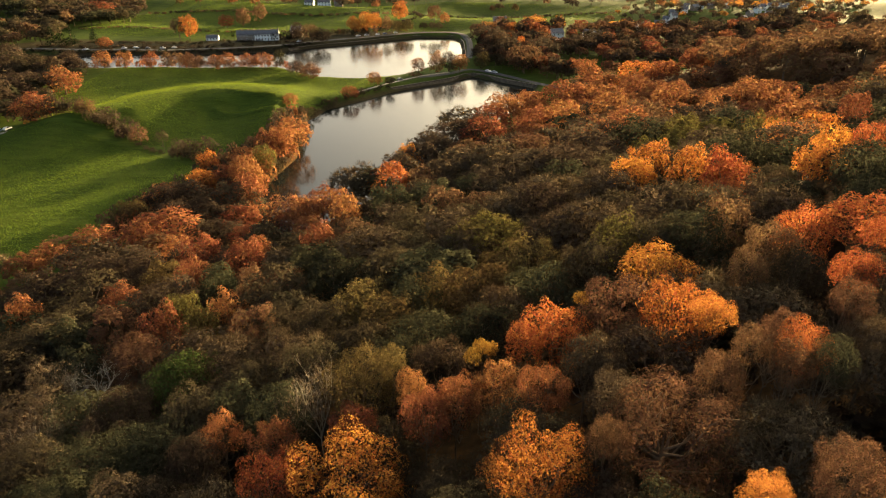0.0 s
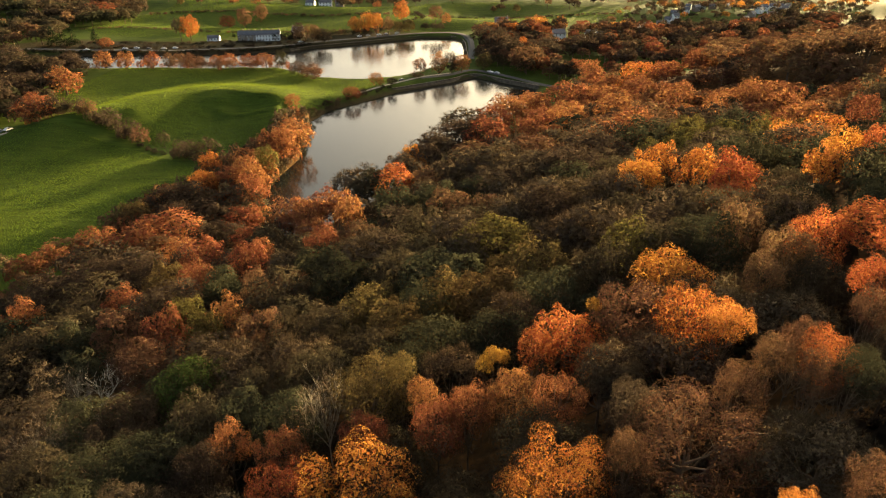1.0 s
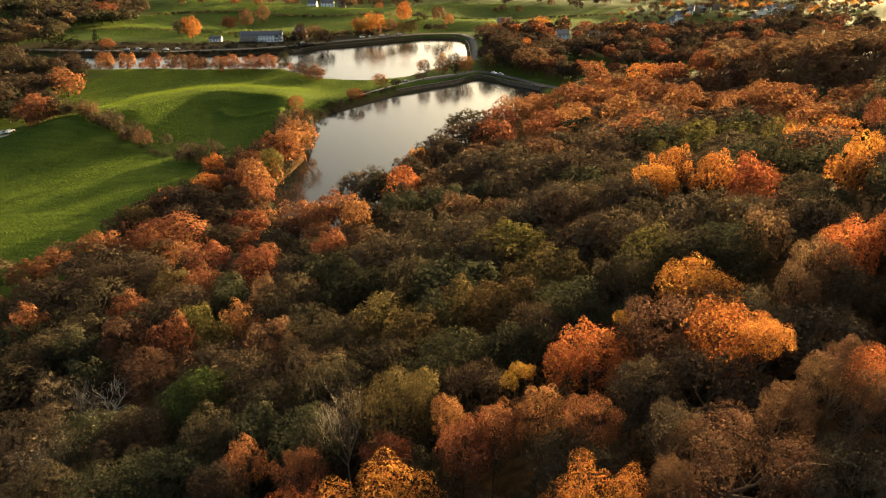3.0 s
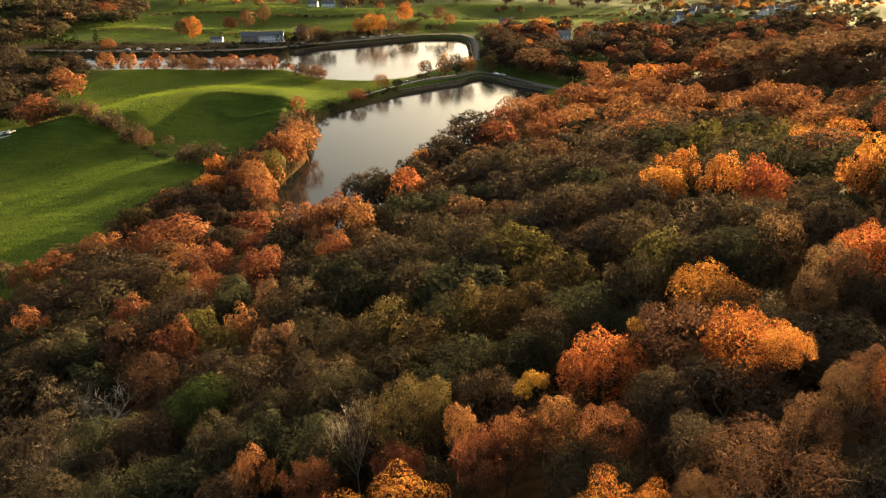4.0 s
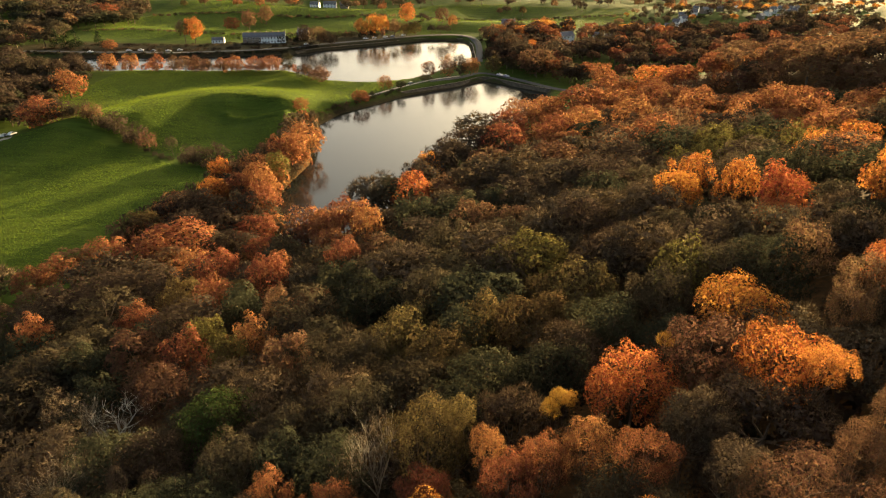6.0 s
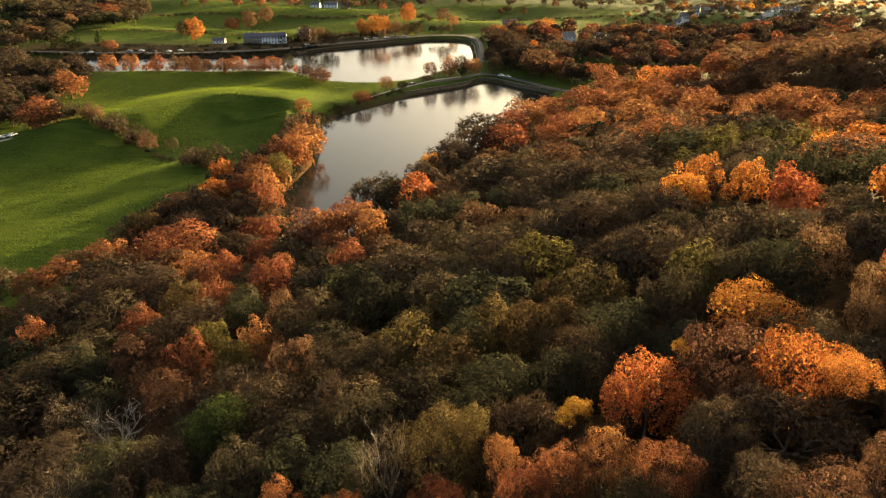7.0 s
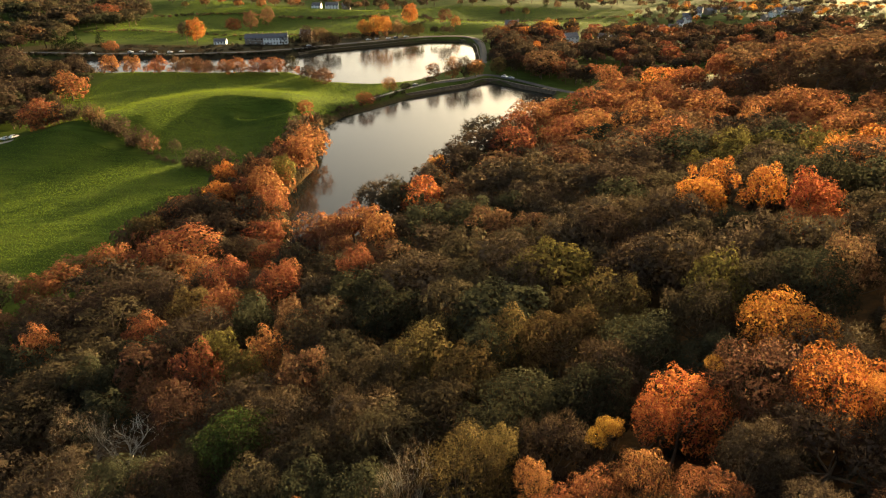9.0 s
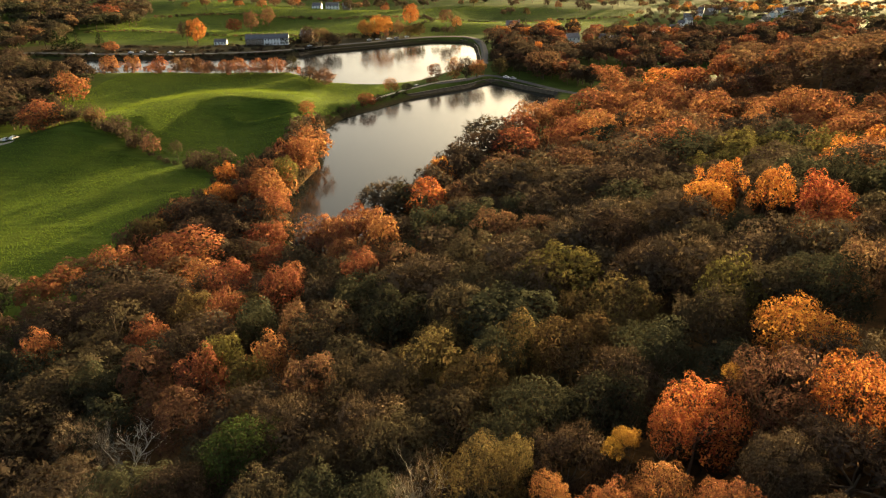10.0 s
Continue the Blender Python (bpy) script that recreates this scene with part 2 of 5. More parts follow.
def ground(x, y):
    x, y = np.asarray(x, float), np.asarray(y, float)
    a, b_ = hill(x, y), plain(x, y)
    k = np.clip(0.5 + 0.5 * (a - b_) / 5, 0, 1)
    z = b_ * (1 - k) + a * k + 5 * k * (1 - k)
    for poly, slope in ((NEAR_LAKE, 0.55), (FAR_LAKE, 0.6), (POND, 0.4)):
        d = from_polygon(poly, x, y)
        z = np.where(d < 14, np.minimum(z, np.maximum(0.25 + slope * (d - 0.6), -2.5)), z)
    return z


def height(x, y):
    return float(ground(np.array([x]), np.array([y]))[0])


def hill_share(x, y):
    return np.clip((hill(x, y) - plain(x, y) + 1.0) / 2.0, 0, 1)


def wood_floor(x, y):
    lakeside = np.minimum(np.minimum(step(92, 84, -x) + 0 * y, step(188, 200, y)), step(282, 272, y)) * step(60, 66, -x)
    return np.maximum(hill_share(x, y), lakeside)


def axis(inner_low, inner_high, cell, reach):
    """Coordinates with even cells between the inner limits, growing outwards to the reach."""
    mid = list(np.arange(inner_low, inner_high + cell, cell))
    grow_by, low, high = cell, mid[0], mid[-1]
    lows, highs = [], []
    while high < reach or low > -reach:
        grow_by *= 1.13
        low, high = low - grow_by, high + grow_by
        lows.append(low), highs.append(high)
    return np.array(lows[::-1] + mid + highs)


def mesh_object(name, verts, faces, mats, parent=None, index=None, smooth=False, normals=None):
    """verts: n x 3; faces: m x 3 or m x 4; normals: one for each vertex, for foliage that shades as rounded masses."""
    me = bpy.data.meshes.new(name)
    verts, faces = np.asarray(verts, np.float32), np.asarray(faces, np.int32)
    m, k = faces.shape
    me.vertices.add(len(verts)), me.loops.add(m * k), me.polygons.add(m)
    me.vertices.foreach_set("co", verts.ravel())
    me.loops.foreach_set("vertex_index", faces.ravel())
    me.polygons.foreach_set("loop_start", np.arange(0, m * k, k, dtype=np.int32))
    for mat in (mats if isinstance(mats, (list, tuple)) else [mats]):
        me.materials.append(mat)
    if index is not None:
        me.polygons.foreach_set("material_index", np.asarray(index, np.int32))
    me.polygons.foreach_set("use_smooth", np.full(m, smooth))
    me.update(calc_edges=True)
    if normals is not None:
        me.normals_split_custom_set_from_vertices(np.asarray(normals, np.float32))
    ob = new(name, me)
    ob.parent = parent
    return ob


gx, gy = axis(-330, 330, 3.5, 4300), axis(10, 620, 3.5, 4300)
gx, gy = (np.unique(np.concatenate([g[(g < low) | (g > high)], np.arange(low, high, 1.9)])) for g, low, high in ((gx, -160, -66), (gy, 296, 378)))
X, Y = np.meshgrid(gx, gy)
Z = ground(X, Y)
rng = np.random.default_rng(5)
Z = Z + np.where(hill_share(X, Y) > 0.5, rng.normal(0, 0.15, Z.shape), 0)
rows_n, cols_n = X.shape
idx = np.arange(rows_n * cols_n).reshape(rows_n, cols_n)
quads = np.stack([idx[:-1, :-1], idx[:-1, 1:], idx[1:, 1:], idx[1:, :-1]], -1).reshape(-1, 4)
terrain = mesh_object("ground", np.stack([X, Y, Z], -1).reshape(-1, 3), quads, GROUND, smooth=True)
# rough_bank: a narrow rim at the water, a wide band on the far shore
for name, values in (("wood_floor", wood_floor(X, Y)), ("rough_bank", np.maximum(step(4.5, 1.5, np.minimum(from_polygon(NEAR_LAKE, X, Y), from_polygon(FAR_LAKE, X, Y))), 0.9 * step(52, 40, from_polygon(FAR_LAKE, X, Y)) * step(494, 500, Y) * step(-20, -50, X)))):
    terrain.data.attributes.new(name, "FLOAT", "POINT").data.foreach_set("value", values.astype(np.float32).ravel())
tagged(terrain, "green pasture and brown leaf-littered hillside reaching the horizon", "ground", kind="structure")


def polygon_sheet(name, poly, z, mat, grow_by=0.0):
    bm = bmesh.new()
    c = np.mean(poly, axis=0)
    bm.faces.new([bm.verts.new((*(np.array(p) + (np.array(p) - c) / np.linalg.norm(np.array(p) - c) * grow_by), z)) for p in poly])
    bmesh.ops.triangulate(bm, faces=bm.faces[:])
    me = bpy.data.meshes.new(name)
    bm.to_mesh(me), bm.free()
    me.materials.append(mat)
    return new(name, me)


tagged(polygon_sheet("water_near", NEAR_LAKE, 0.0, WATER, 1.2), "still reservoir water mirroring the pale evening sky", "water", kind="structure")
tagged(polygon_sheet("water_far", FAR_LAKE, 0.0, WATER, 1.2), "still reservoir water shining in low sunlight", "water", kind="structure")
tagged(polygon_sheet("water_pond", POND, 0.0, WATER, 1.0), "small bright pool among dark trees", "water", kind="structure")

# ---- trees ----


def tube(points, radii, sides):
    """A tapered tube along points: verts and triangles."""
    points, verts, tris = [np.array(p, float) for p in points], [], []
    for i, (p, r) in enumerate(zip(points, radii)):
        d = points[min(i + 1, len(points) - 1)] - points[max(i - 1, 0)]
        d = d / (np.linalg.norm(d) + 1e-9)
        u = np.cross(d, (0.31, 0.95, 0.05) if abs(d[2]) > 0.8 else (0, 0, 1))
        u = u / (np.linalg.norm(u) + 1e-9)
        v = np.cross(d, u)
        for k in range(sides):
            a = 2 * math.pi * k / sides
            verts.append(p + r * (math.cos(a) * u + math.sin(a) * v))
    for i in range(len(points) - 1):
        for k in range(sides):
            a, b_ = i * sides + k, i * sides + (k + 1) % sides
            tris += [(a, b_, a + sides), (b_, b_ + sides, a + sides)]
    return np.array(verts), np.array(tris)


def merged(pieces):
    verts, faces, n = [], [], 0
    for v, t in pieces:
        verts.append(v), faces.append(np.asarray(t) + n)
        n += len(v)
    return np.concatenate(verts), np.concatenate(faces)


def foliage(pieces):
    """Joins (verts, tris, normals) pieces."""
    v, t = merged([q[:2] for q in pieces])
    return v, t, np.concatenate([q[2] for q in pieces])


def unit(rng, n, low=-1.0):
    v = rng.normal(size=(n, 3))
    v /= np.linalg.norm(v, axis=1)[:, None]
    v[:, 2] = np.where(v[:, 2] < low, -v[:, 2], v[:, 2])
    return v


def crown_lobes(rng, count, tall, base, low, high, rough, split):
    """The rounded masses of a crown of radius 1 and height tall: (centres, radii) of the large lobes and of the small ones that make them up."""
    half = 0.5 * (1 - base) * tall
    middle = np.array([0, 0, tall - half])
    i = np.arange(count) + 0.5
    z = 1 - (1.8 if base < 0.15 else 1.45) * i / count
    a = i * 2.39996 + rng.uniform(0, 6.28)
    flat = np.sqrt(np.clip(1 - z * z, 0, 1))
    d = np.stack([np.cos(a) * flat, np.sin(a) * flat, z], 1) + rng.normal(0, 0.16, (count, 3))
    d /= np.linalg.norm(d, axis=1)[:, None]
    r = rng.uniform(low, high, count)
    f, phase = rng.normal(0, 2.2, (3, 3)), rng.uniform(0, 6.28, 3)
    reach = (1.0 - 0.85 * r) * (1 + rough * np.sin(d @ f + phase).sum(1) / 1.7 + rng.normal(0, 0.05, count))
    c = d * reach[:, None] * [1, 1, half] + middle
    if split == 0:
        return c, r, c, r
    dd = unit(rng, count * split, -0.5).reshape(count, split, 3)
    small_r = r[:, None] * rng.uniform(0.42, 0.62, (count, split))
    small_c = c[:, None] + dd * (r[:, None] * rng.uniform(0.55, 0.8, (count, split)))[..., None]
    return c, r, small_c.reshape(-1, 3), small_r.ravel()


def on_lobes(rng, c, r, count, low, high):
    """Points in the outer skin of the lobes, none buried in a neighbour: places, outward directions, lobe numbers."""
    n = int(count * 2.2)
    pick = rng.choice(len(r), n, p=r ** 2 / (r ** 2).sum())
    d = unit(rng, n, -0.7)
    p = c[pick] + d * (r[pick] * rng.uniform(low, high, n))[:, None]
    free = np.ones(n, bool)
    for k in range(len(r)):
        free &= (((p - c[k]) ** 2).sum(1) > (0.8 * r[k]) ** 2) | (pick == k)
    p, d, pick = p[free][:count], d[free][:count], pick[free][:count]
    return p, d, pick


def leaf_mesh(rng, lobes, count, leaf, low=0.85, high=1.06, ruffle=0.55, gaps=0.25):
    """Small leaf-clump blades over the lobes, each shaded as part of its rounded mass."""
    c, r, sc, sr = lobes
    p, d, pick = on_lobes(rng, sc, sr, count, low, high)
    f1 = rng.uniform(7, 11, 3)
    field = np.sin(p * f1).sum(1) + 0.6 * np.sin(p * f1[::-1] * 1.9 + 2.0).sum(1)
    keep = field > np.quantile(field, gaps) - rng.random(len(p)) * 1.2
    middle = c.mean(0)
    p, d, pick = p[keep], d[keep], pick[keep]
    n = len(p)
    big = p - middle
    big /= np.linalg.norm(big, axis=1)[:, None] + 1e-9
    soft = d * 0.55 + big * 0.75 + unit(rng, n) * 0.3
    soft /= np.linalg.norm(soft, axis=1)[:, None]
    face = d + unit(rng, n) * ruffle + [0, 0, 0.15]
    a = np.cross(face, unit(rng, n))
    a /= np.linalg.norm(a, axis=1)[:, None] + 1e-9
    b_ = np.cross(face, a)
    b_ /= np.linalg.norm(b_, axis=1)[:, None] + 1e-9
    size = leaf * rng.uniform(0.6, 1.3, n)[:, None]
    verts = np.stack([p + a * size, p + b_ * size * 0.8, p - a * size * 0.7 - b_ * size * 0.3], 1).reshape(-1, 3)
    return verts, np.arange(n * 3).reshape(-1, 3), np.repeat(soft, 3, axis=0)


def twig_mesh(rng, lobes, count, length, width):
    """Fine bare twigs that fan outwards and upwards through the lobes."""
    c, r, sc, sr = lobes
    p, d, pick = on_lobes(rng, sc, sr, count, 0.55, 0.98)
    n = len(p)
    out = d + unit(rng, n) * 0.7 + [0, 0, 0.35]
    out /= np.linalg.norm(out, axis=1)[:, None]
    side = np.cross(out, unit(rng, n))
    side /= np.linalg.norm(side, axis=1)[:, None]
    ln = length * rng.uniform(0.5, 1.4, n)[:, None]
    soft = d * 0.9 + unit(rng, n) * 0.5
    soft /= np.linalg.norm(soft, axis=1)[:, None]
    flip = np.where((np.cross(side, out) * soft).sum(1) < 0, -1.0, 1.0)[:, None]
    verts = np.stack([p - side * width * flip, p + side * width * flip, p + out * ln], 1).reshape(-1, 3)
    return verts, np.arange(n * 3).reshape(-1, 3), np.repeat(soft, 3, axis=0)


def limb_mesh(rng, centres, radii, tall, sides=5, limbs=14, thick=0.035, forks=2):
    """Trunk with limbs that reach into the puffs."""
    lean = rng.uniform(-0.06, 0.06, 2)
    top = np.array([lean[0], lean[1], tall * 0.72])
    mid = np.array([lean[1] * 0.8, -lean[0] * 0.8, tall * 0.34])
    pieces = [tube([(0, 0, -0.06 * tall), (0, 0, 0.03), mid, top], [thick * 1.7, thick * 1.15, thick * 0.8, thick * 0.2], sides + 2)]
    for i in rng.permutation(len(centres))[:limbs]:
        end = np.array(centres[i])
        k = rng.uniform(0.25, 0.7)
        start = mid * (1 - k) + top * k if end[2] > 0.45 * tall else mid * rng.uniform(0.7, 1.1)
        bend = (start + end) / 2 + [0, 0, -0.05 * tall] + rng.uniform(-0.06, 0.06, 3)
        pieces.append(tube([start, bend, end], [thick * 0.5, thick * 0.33, thick * 0.14], max(3, sides - 1)))
        for _ in range(forks):
            k = rng.uniform(0.15, 0.95)
            root = bend * (1 - k) + end * k
            tip = root + (unit(rng, 1, -0.2)[0] + (end - bend) * 0.8) * radii[i] * rng.uniform(0.7, 1.3)
            elbow = (root + tip) / 2 + unit(rng, 1)[0] * radii[i] * 0.22
            pieces.append(tube([root, elbow, tip], [thick * 0.2, thick * 0.13, thick * 0.03], 3))
    return merged(pieces)


def crooked_mesh(rng, tall, thick, levels, spread, sides=4):
    """A leafless tree: crooked limbs that fork again and again."""
    pieces = []

    def branch(root, way, length, radius, level):
        points, radii, p, w = [root], [radius], root, way
        for i in range(3):
            w = w + unit(rng, 1)[0] * 0.34 + np.array([0, 0, 0.06])
            w = w / np.linalg.norm(w)
            p = p + w * length / 3
            points.append(p), radii.append(radius * (1 - 0.2 * (i + 1)))
        pieces.append(tube(points, radii, sides if level else sides + 2))
        if level == levels:
            return
        for _ in range(5 if level == 0 else 4):
            k = rng.uniform(0.35, 1.0) * 3
            i = min(int(k), 2)
            start = points[i] * (1 - k + i) + points[i + 1] * (k - i)
            out = w * 0.75 + unit(rng, 1, -0.25)[0] * spread * (1.25 if level == 0 else 0.9)
            branch(start, out / np.linalg.norm(out), length * rng.uniform(0.5, 0.74), radius * 0.52, level + 1)

    branch(np.array([0, 0, -0.1]), np.array([0.05, 0.03, 1.0]), tall * 0.55, thick, 0)
    return merged(pieces)


# kind: height for a crown of radius 1, share of bare trunk, lobes, their least and greatest radius, unevenness
SHAPES = {"round": (2.2, 0.2, 17, 0.3, 0.46, 0.16), "thin": (2.2, 0.2, 20, 0.26, 0.42, 0.2), "oak": (1.6, 0.03, 22, 0.27, 0.42, 0.16), "birch": (2.5, 0.28, 24, 0.22, 0.38, 0.24),
          "twiggy": (2.2, 0.2, 20, 0.26, 0.42, 0.16), "bare": (2.3, 0.25, 16, 0.24, 0.36, 0.22), "snag": (1.6, 0.3, 12, 0.24, 0.36, 0.2), "shrub": (1.3, 0.02, 12, 0.3, 0.45, 0.2)}
# detail: leaves, leaf size, twig length, twig width, small lobes in a large one, limbs, forks of a limb
DETAIL = {"close": (24000, 0.0118, 0.08, 0.0024, 8, 18, 3), "near": (13000, 0.0172, 0.1, 0.003, 7, 16, 3), "fine": (7800, 0.023, 0.11, 0.0044, 6, 12, 2), "mid": (3600, 0.0365, 0.14, 0.008, 5, 8, 1), "low": (2000, 0.048, 0.16, 0.012, 5, 4, 0),
          "far": (900, 0.076, 0.24, 0.03, 0, 2, 0), "tiny": (420, 0.118, 0.3, 0.045, 0, 1, 0), "sketch": (110, 0.3, 0.45, 0.09, 0, 0, 0)}


def prototype(seed, kind, detail):
    """Meshes of one tree with crown radius 1: twigs, leaves, limbs, and its height."""
    rng = np.random.default_rng(seed)
    count, size, twig_long, twig_wide, split, limbs_n, forks = DETAIL[detail]
    if kind == "conifer":
        tall = 4.0
        zz, a = np.sort(rng.uniform(0.08, 0.98, 34)), rng.uniform(0, 6.3, 34)
        r = 0.16 + 0.26 * (1 - zz)
        c = np.stack([np.cos(a) * (1 - zz) * 0.7, np.sin(a) * (1 - zz) * 0.7, zz * tall], 1)
        lobes = (c, r, c, r)
    else:
        tall, base, n, low, high, rough = SHAPES[kind]
        lobes = crown_lobes(rng, n, tall, base, low, high, rough, split)
    c, r = lobes[:2]
    core = (c, r * 0.86, c, r * 0.86)
    if kind == "shrub":
        count //= 2
    inner = leaf_mesh(rng, core, count // 5, size * 2.2, 0.85, 1.0, 0.35, 0.0)
    twigs, leaves = [], []
    if kind == "twiggy":
        twigs = [twig_mesh(rng, lobes, int(count * 0.8), twig_long, twig_wide), inner]
        leaves = [leaf_mesh(rng, lobes, int(count * 0.3), size * 0.8, gaps=0.4)]
    elif kind in ("bare", "snag"):
        twigs = [twig_mesh(rng, lobes, int(count * (0.22 if kind == "bare" else 0.0) + 20), twig_long * 1.3, twig_wide)]
        leaves = [leaf_mesh(rng, lobes, int(count * (0.05 if kind == "bare" else 0.004)), size * 0.8)]
    elif kind == "thin":
        leaves = [leaf_mesh(rng, lobes, int(count * 0.75), size, gaps=0.3), inner, twig_mesh(rng, lobes, int(count * 0.3), twig_long * 0.8, twig_wide)]
    else:
        leaves = [leaf_mesh(rng, lobes, count, size), inner]
    near = detail in ("close", "near")
    if kind == "snag":
        limbs = crooked_mesh(rng, tall, 0.022, 4, 1.25, 3)
    elif kind == "bare" and near:
        limbs = crooked_mesh(rng, tall, 0.035, 4, 0.7, 3)
    elif kind == "shrub":
        limbs = limb_mesh(rng, c, r, tall, 4, 3, 0.03, 0)
    else:
        limbs = limb_mesh(rng, c, r, tall, 6 if near else 4, limbs_n, 0.045, forks)
    return ([foliage(twigs)] if twigs else []), foliage(leaves), limbs, tall


KINDS = {"orange": "birch", "gold": "birch", "rust": "round", "russet": "birch", "brown": "thin", "olive": "round", "olivegold": "round", "olivebrown": "thin",
         "green": "round", "yellow": "birch", "yellowgreen": "round", "conifer": "conifer", "twiggy": "twiggy", "bare": "bare", "dead": "snag"}
SPARSE_LEAF = {"twiggy": "olivebrown", "bare": "russet", "dead": "brown"}
WORDS = {"orange": "slender tree with glowing orange leaves", "gold": "broad tree with golden orange leaves", "rust": "round-crowned tree with rust-red leaves",
         "russet": "thinning tree with russet brown leaves", "brown": "dark brown leafed autumn tree", "olive": "dull olive green round-crowned tree",
         "olivegold": "olive tree tipped with gold leaves", "olivebrown": "olive brown tree with fading leaves", "green": "still green leafy tree", "yellow": "small tree with bright yellow leaves",
         "yellowgreen": "yellow-green leafed round tree", "conifer": "dark green conifer", "twiggy": "nearly leafless tree with fine brown twigs",
         "bare": "bare tree with pale grey twigs", "dead": "dead tree with bleached white limbs"}
PLACES = {"wood": "in the hillside wood", "lake": "beside the reservoir", "field": "by the pasture"}
library = {}


def proto(kind, detail, variant):
    key = (kind, detail, variant)
    if key not in library:
        library[key] = prototype(hash((len(kind), ord(kind[0]), ord(kind[1]), len(detail), variant)) % 99991, kind, detail)
    return library[key]


meshes = {}


def shared(kind, detail, variant, colour):
    """The crown and trunk meshes for one look, made once."""
    key = (kind, detail, variant, colour)
    if key not in meshes:
        crown, leaves, limbs, tall = proto(kind, detail, variant)
        parts = crown + [leaves]
        v, t, normals = foliage(parts)
        index = np.concatenate([np.full(len(p[1]), i if len(parts) > 1 else 0) for i, p in enumerate(parts)])
        mats = [LEAF[colour], LEAF[SPARSE_LEAF[colour]]] if len(parts) > 1 else [LEAF[colour]]
        a = mesh_object("crown", v, t, mats, index=index, smooth=True, normals=normals)
        b_ = mesh_object("trunk", *limbs, PALE_BARK if colour == "dead" else GREY_BARK if colour == "bare" else BARK, smooth=True)
        meshes[key] = (a.data, b_.data, tall)
        bpy.data.objects.remove(a), bpy.data.objects.remove(b_)
    return meshes[key]


placed = []          # x, y, crown radius, colour of every tree set out so far
spin = random.Random(11)


def plant(x, y, tall, radius, colour, where="wood", detail="mid", kind=None, group="trees of the hillside wood"):
    """One tree as a thing of its own, standing on the ground."""
    kind = kind or KINDS[colour]
    crown, limbs, unit_tall = shared(kind, detail, spin.randrange({"close": 2, "near": 4}.get(detail, 5)), colour)
    tree = tagged(new("shrub" if kind == "shrub" else "tree"), (WORDS[colour].replace("tree", "bush") if kind == "shrub" else WORDS[colour]) + " " + PLACES[where], "bush" if kind == "shrub" else "tree", group)
    tree.matrix_world = Matrix.LocRotScale((x, y, height(x, y) - 0.15), Euler((0, 0, spin.uniform(0, 6.28))), (radius * spin.uniform(0.92, 1.08), radius * spin.uniform(0.92, 1.08), tall / unit_tall))
    squat = min(1.0, 1.35 * radius * unit_tall / tall)
    for name, me in (("trunk", limbs), ("crown", crown)):
        ob = new(name, me)
        ob.parent = tree
        if name == "crown" and kind not in ("bare", "snag", "conifer"):
            ob.location, ob.scale = (0, 0, unit_tall * (1 - squat)), (1, 1, squat)
    placed.append((x, y, radius, colour))
    return tree


def grow(x, y, top, radius, colour, where="wood"):
    """A tree whose crown tops out at the height top."""
    radius = max(radius * (1.26 if colour in ("olive", "brown", "olivebrown", "olivegold", "yellowgreen", "twiggy") else 0.96), 0.85 if colour == "yellow" else 1.75)
    kind = "birch" if colour == "rust" and y < 62 else None
    plant(x, y, max(top - height(x, y), 6.0), radius, colour, where, "close" if y < 36 else "near" if y < 50 or colour in ("dead", "bare") else "fine" if y < 78 else "mid" if y < 140 else "low", kind)


def stand(x, y, tall, radius, colour, kind=None):
    """A tree or bush in the open land round the reservoirs."""
    plant(x, y, tall, radius, colour, "lake" if from_polygon(NEAR_LAKE, np.array([x]), np.array([y]))[0] < 25 else "field", "mid" if y < 245 else "low", kind or ("oak" if KINDS[colour] in ("round", "thin", "birch") else None), "bushes of the hedgerow" if kind == "shrub" else "trees round the reservoirs")


# trees that can be told apart on the hillside: x, y, height of the top, crown radius, leaf colour
grow(-7.5, 37.0, 55.4, 4.8, "gold")
grow(-14.8, 38.0, 53.2, 2.8, "orange")
grow(6.9, 32.0, 60.9, 4.4, "gold")
grow(16.5, 34.0, 63.4, 5.3, "russet")
grow(11.7, 33.0, 62.2, 1.9, "russet")
grow(22.9, 25.0, 67.9, 2.5, "russet")
grow(18.1, 24.5, 66.4, 0.8, "orange")
grow(-22.6, 47.5, 48.9, 2.4, "rust")
grow(-16.2, 44.5, 51.3, 2.5, "rust")
grow(-24.2, 44.0, 49.1, 2.4, "brown")
grow(-8.2, 44.0, 53.8, 2.8, "rust")
grow(-8.3, 49.5, 55.2, 3.0, "olivegold")
grow(-5.3, 50.2, 55.6, 1.4, "olivegold")
grow(-3.1, 46.6, 55.4, 1.8, "rust")
grow(-13.1, 49.5, 52.6, 4.3, "bare")
grow(5.3, 46.0, 57.1, 3.1, "rust")
grow(8.5, 42.5, 59.0, 2.4, "rust")
grow(1.3, 44.5, 56.5, 2.8, "rust")
grow(-1.5, 43.0, 56.0, 2.8, "rust")
grow(3.9, 52.0, 55.4, 1.0, "yellow")
grow(4.9, 52.5, 54.6, 0.9, "yellow")
grow(3.0, 51.6, 54.4, 0.9, "yellow")
grow(12.0, 55.5, 57.0, 4.0, "orange")
grow(8.2, 53.5, 56.2, 2.2, "orange")
grow(18.9, 57.0, 59.2, 4.6, "russet")
grow(23.7, 53.5, 60.9, 4.2, "gold")
grow(25.3, 49.5, 62.3, 2.2, "orange")
grow(26.3, 67.0, 58.4, 5.1, "gold")
grow(15.1, 58.0, 57.3, 0.7, "yellow")
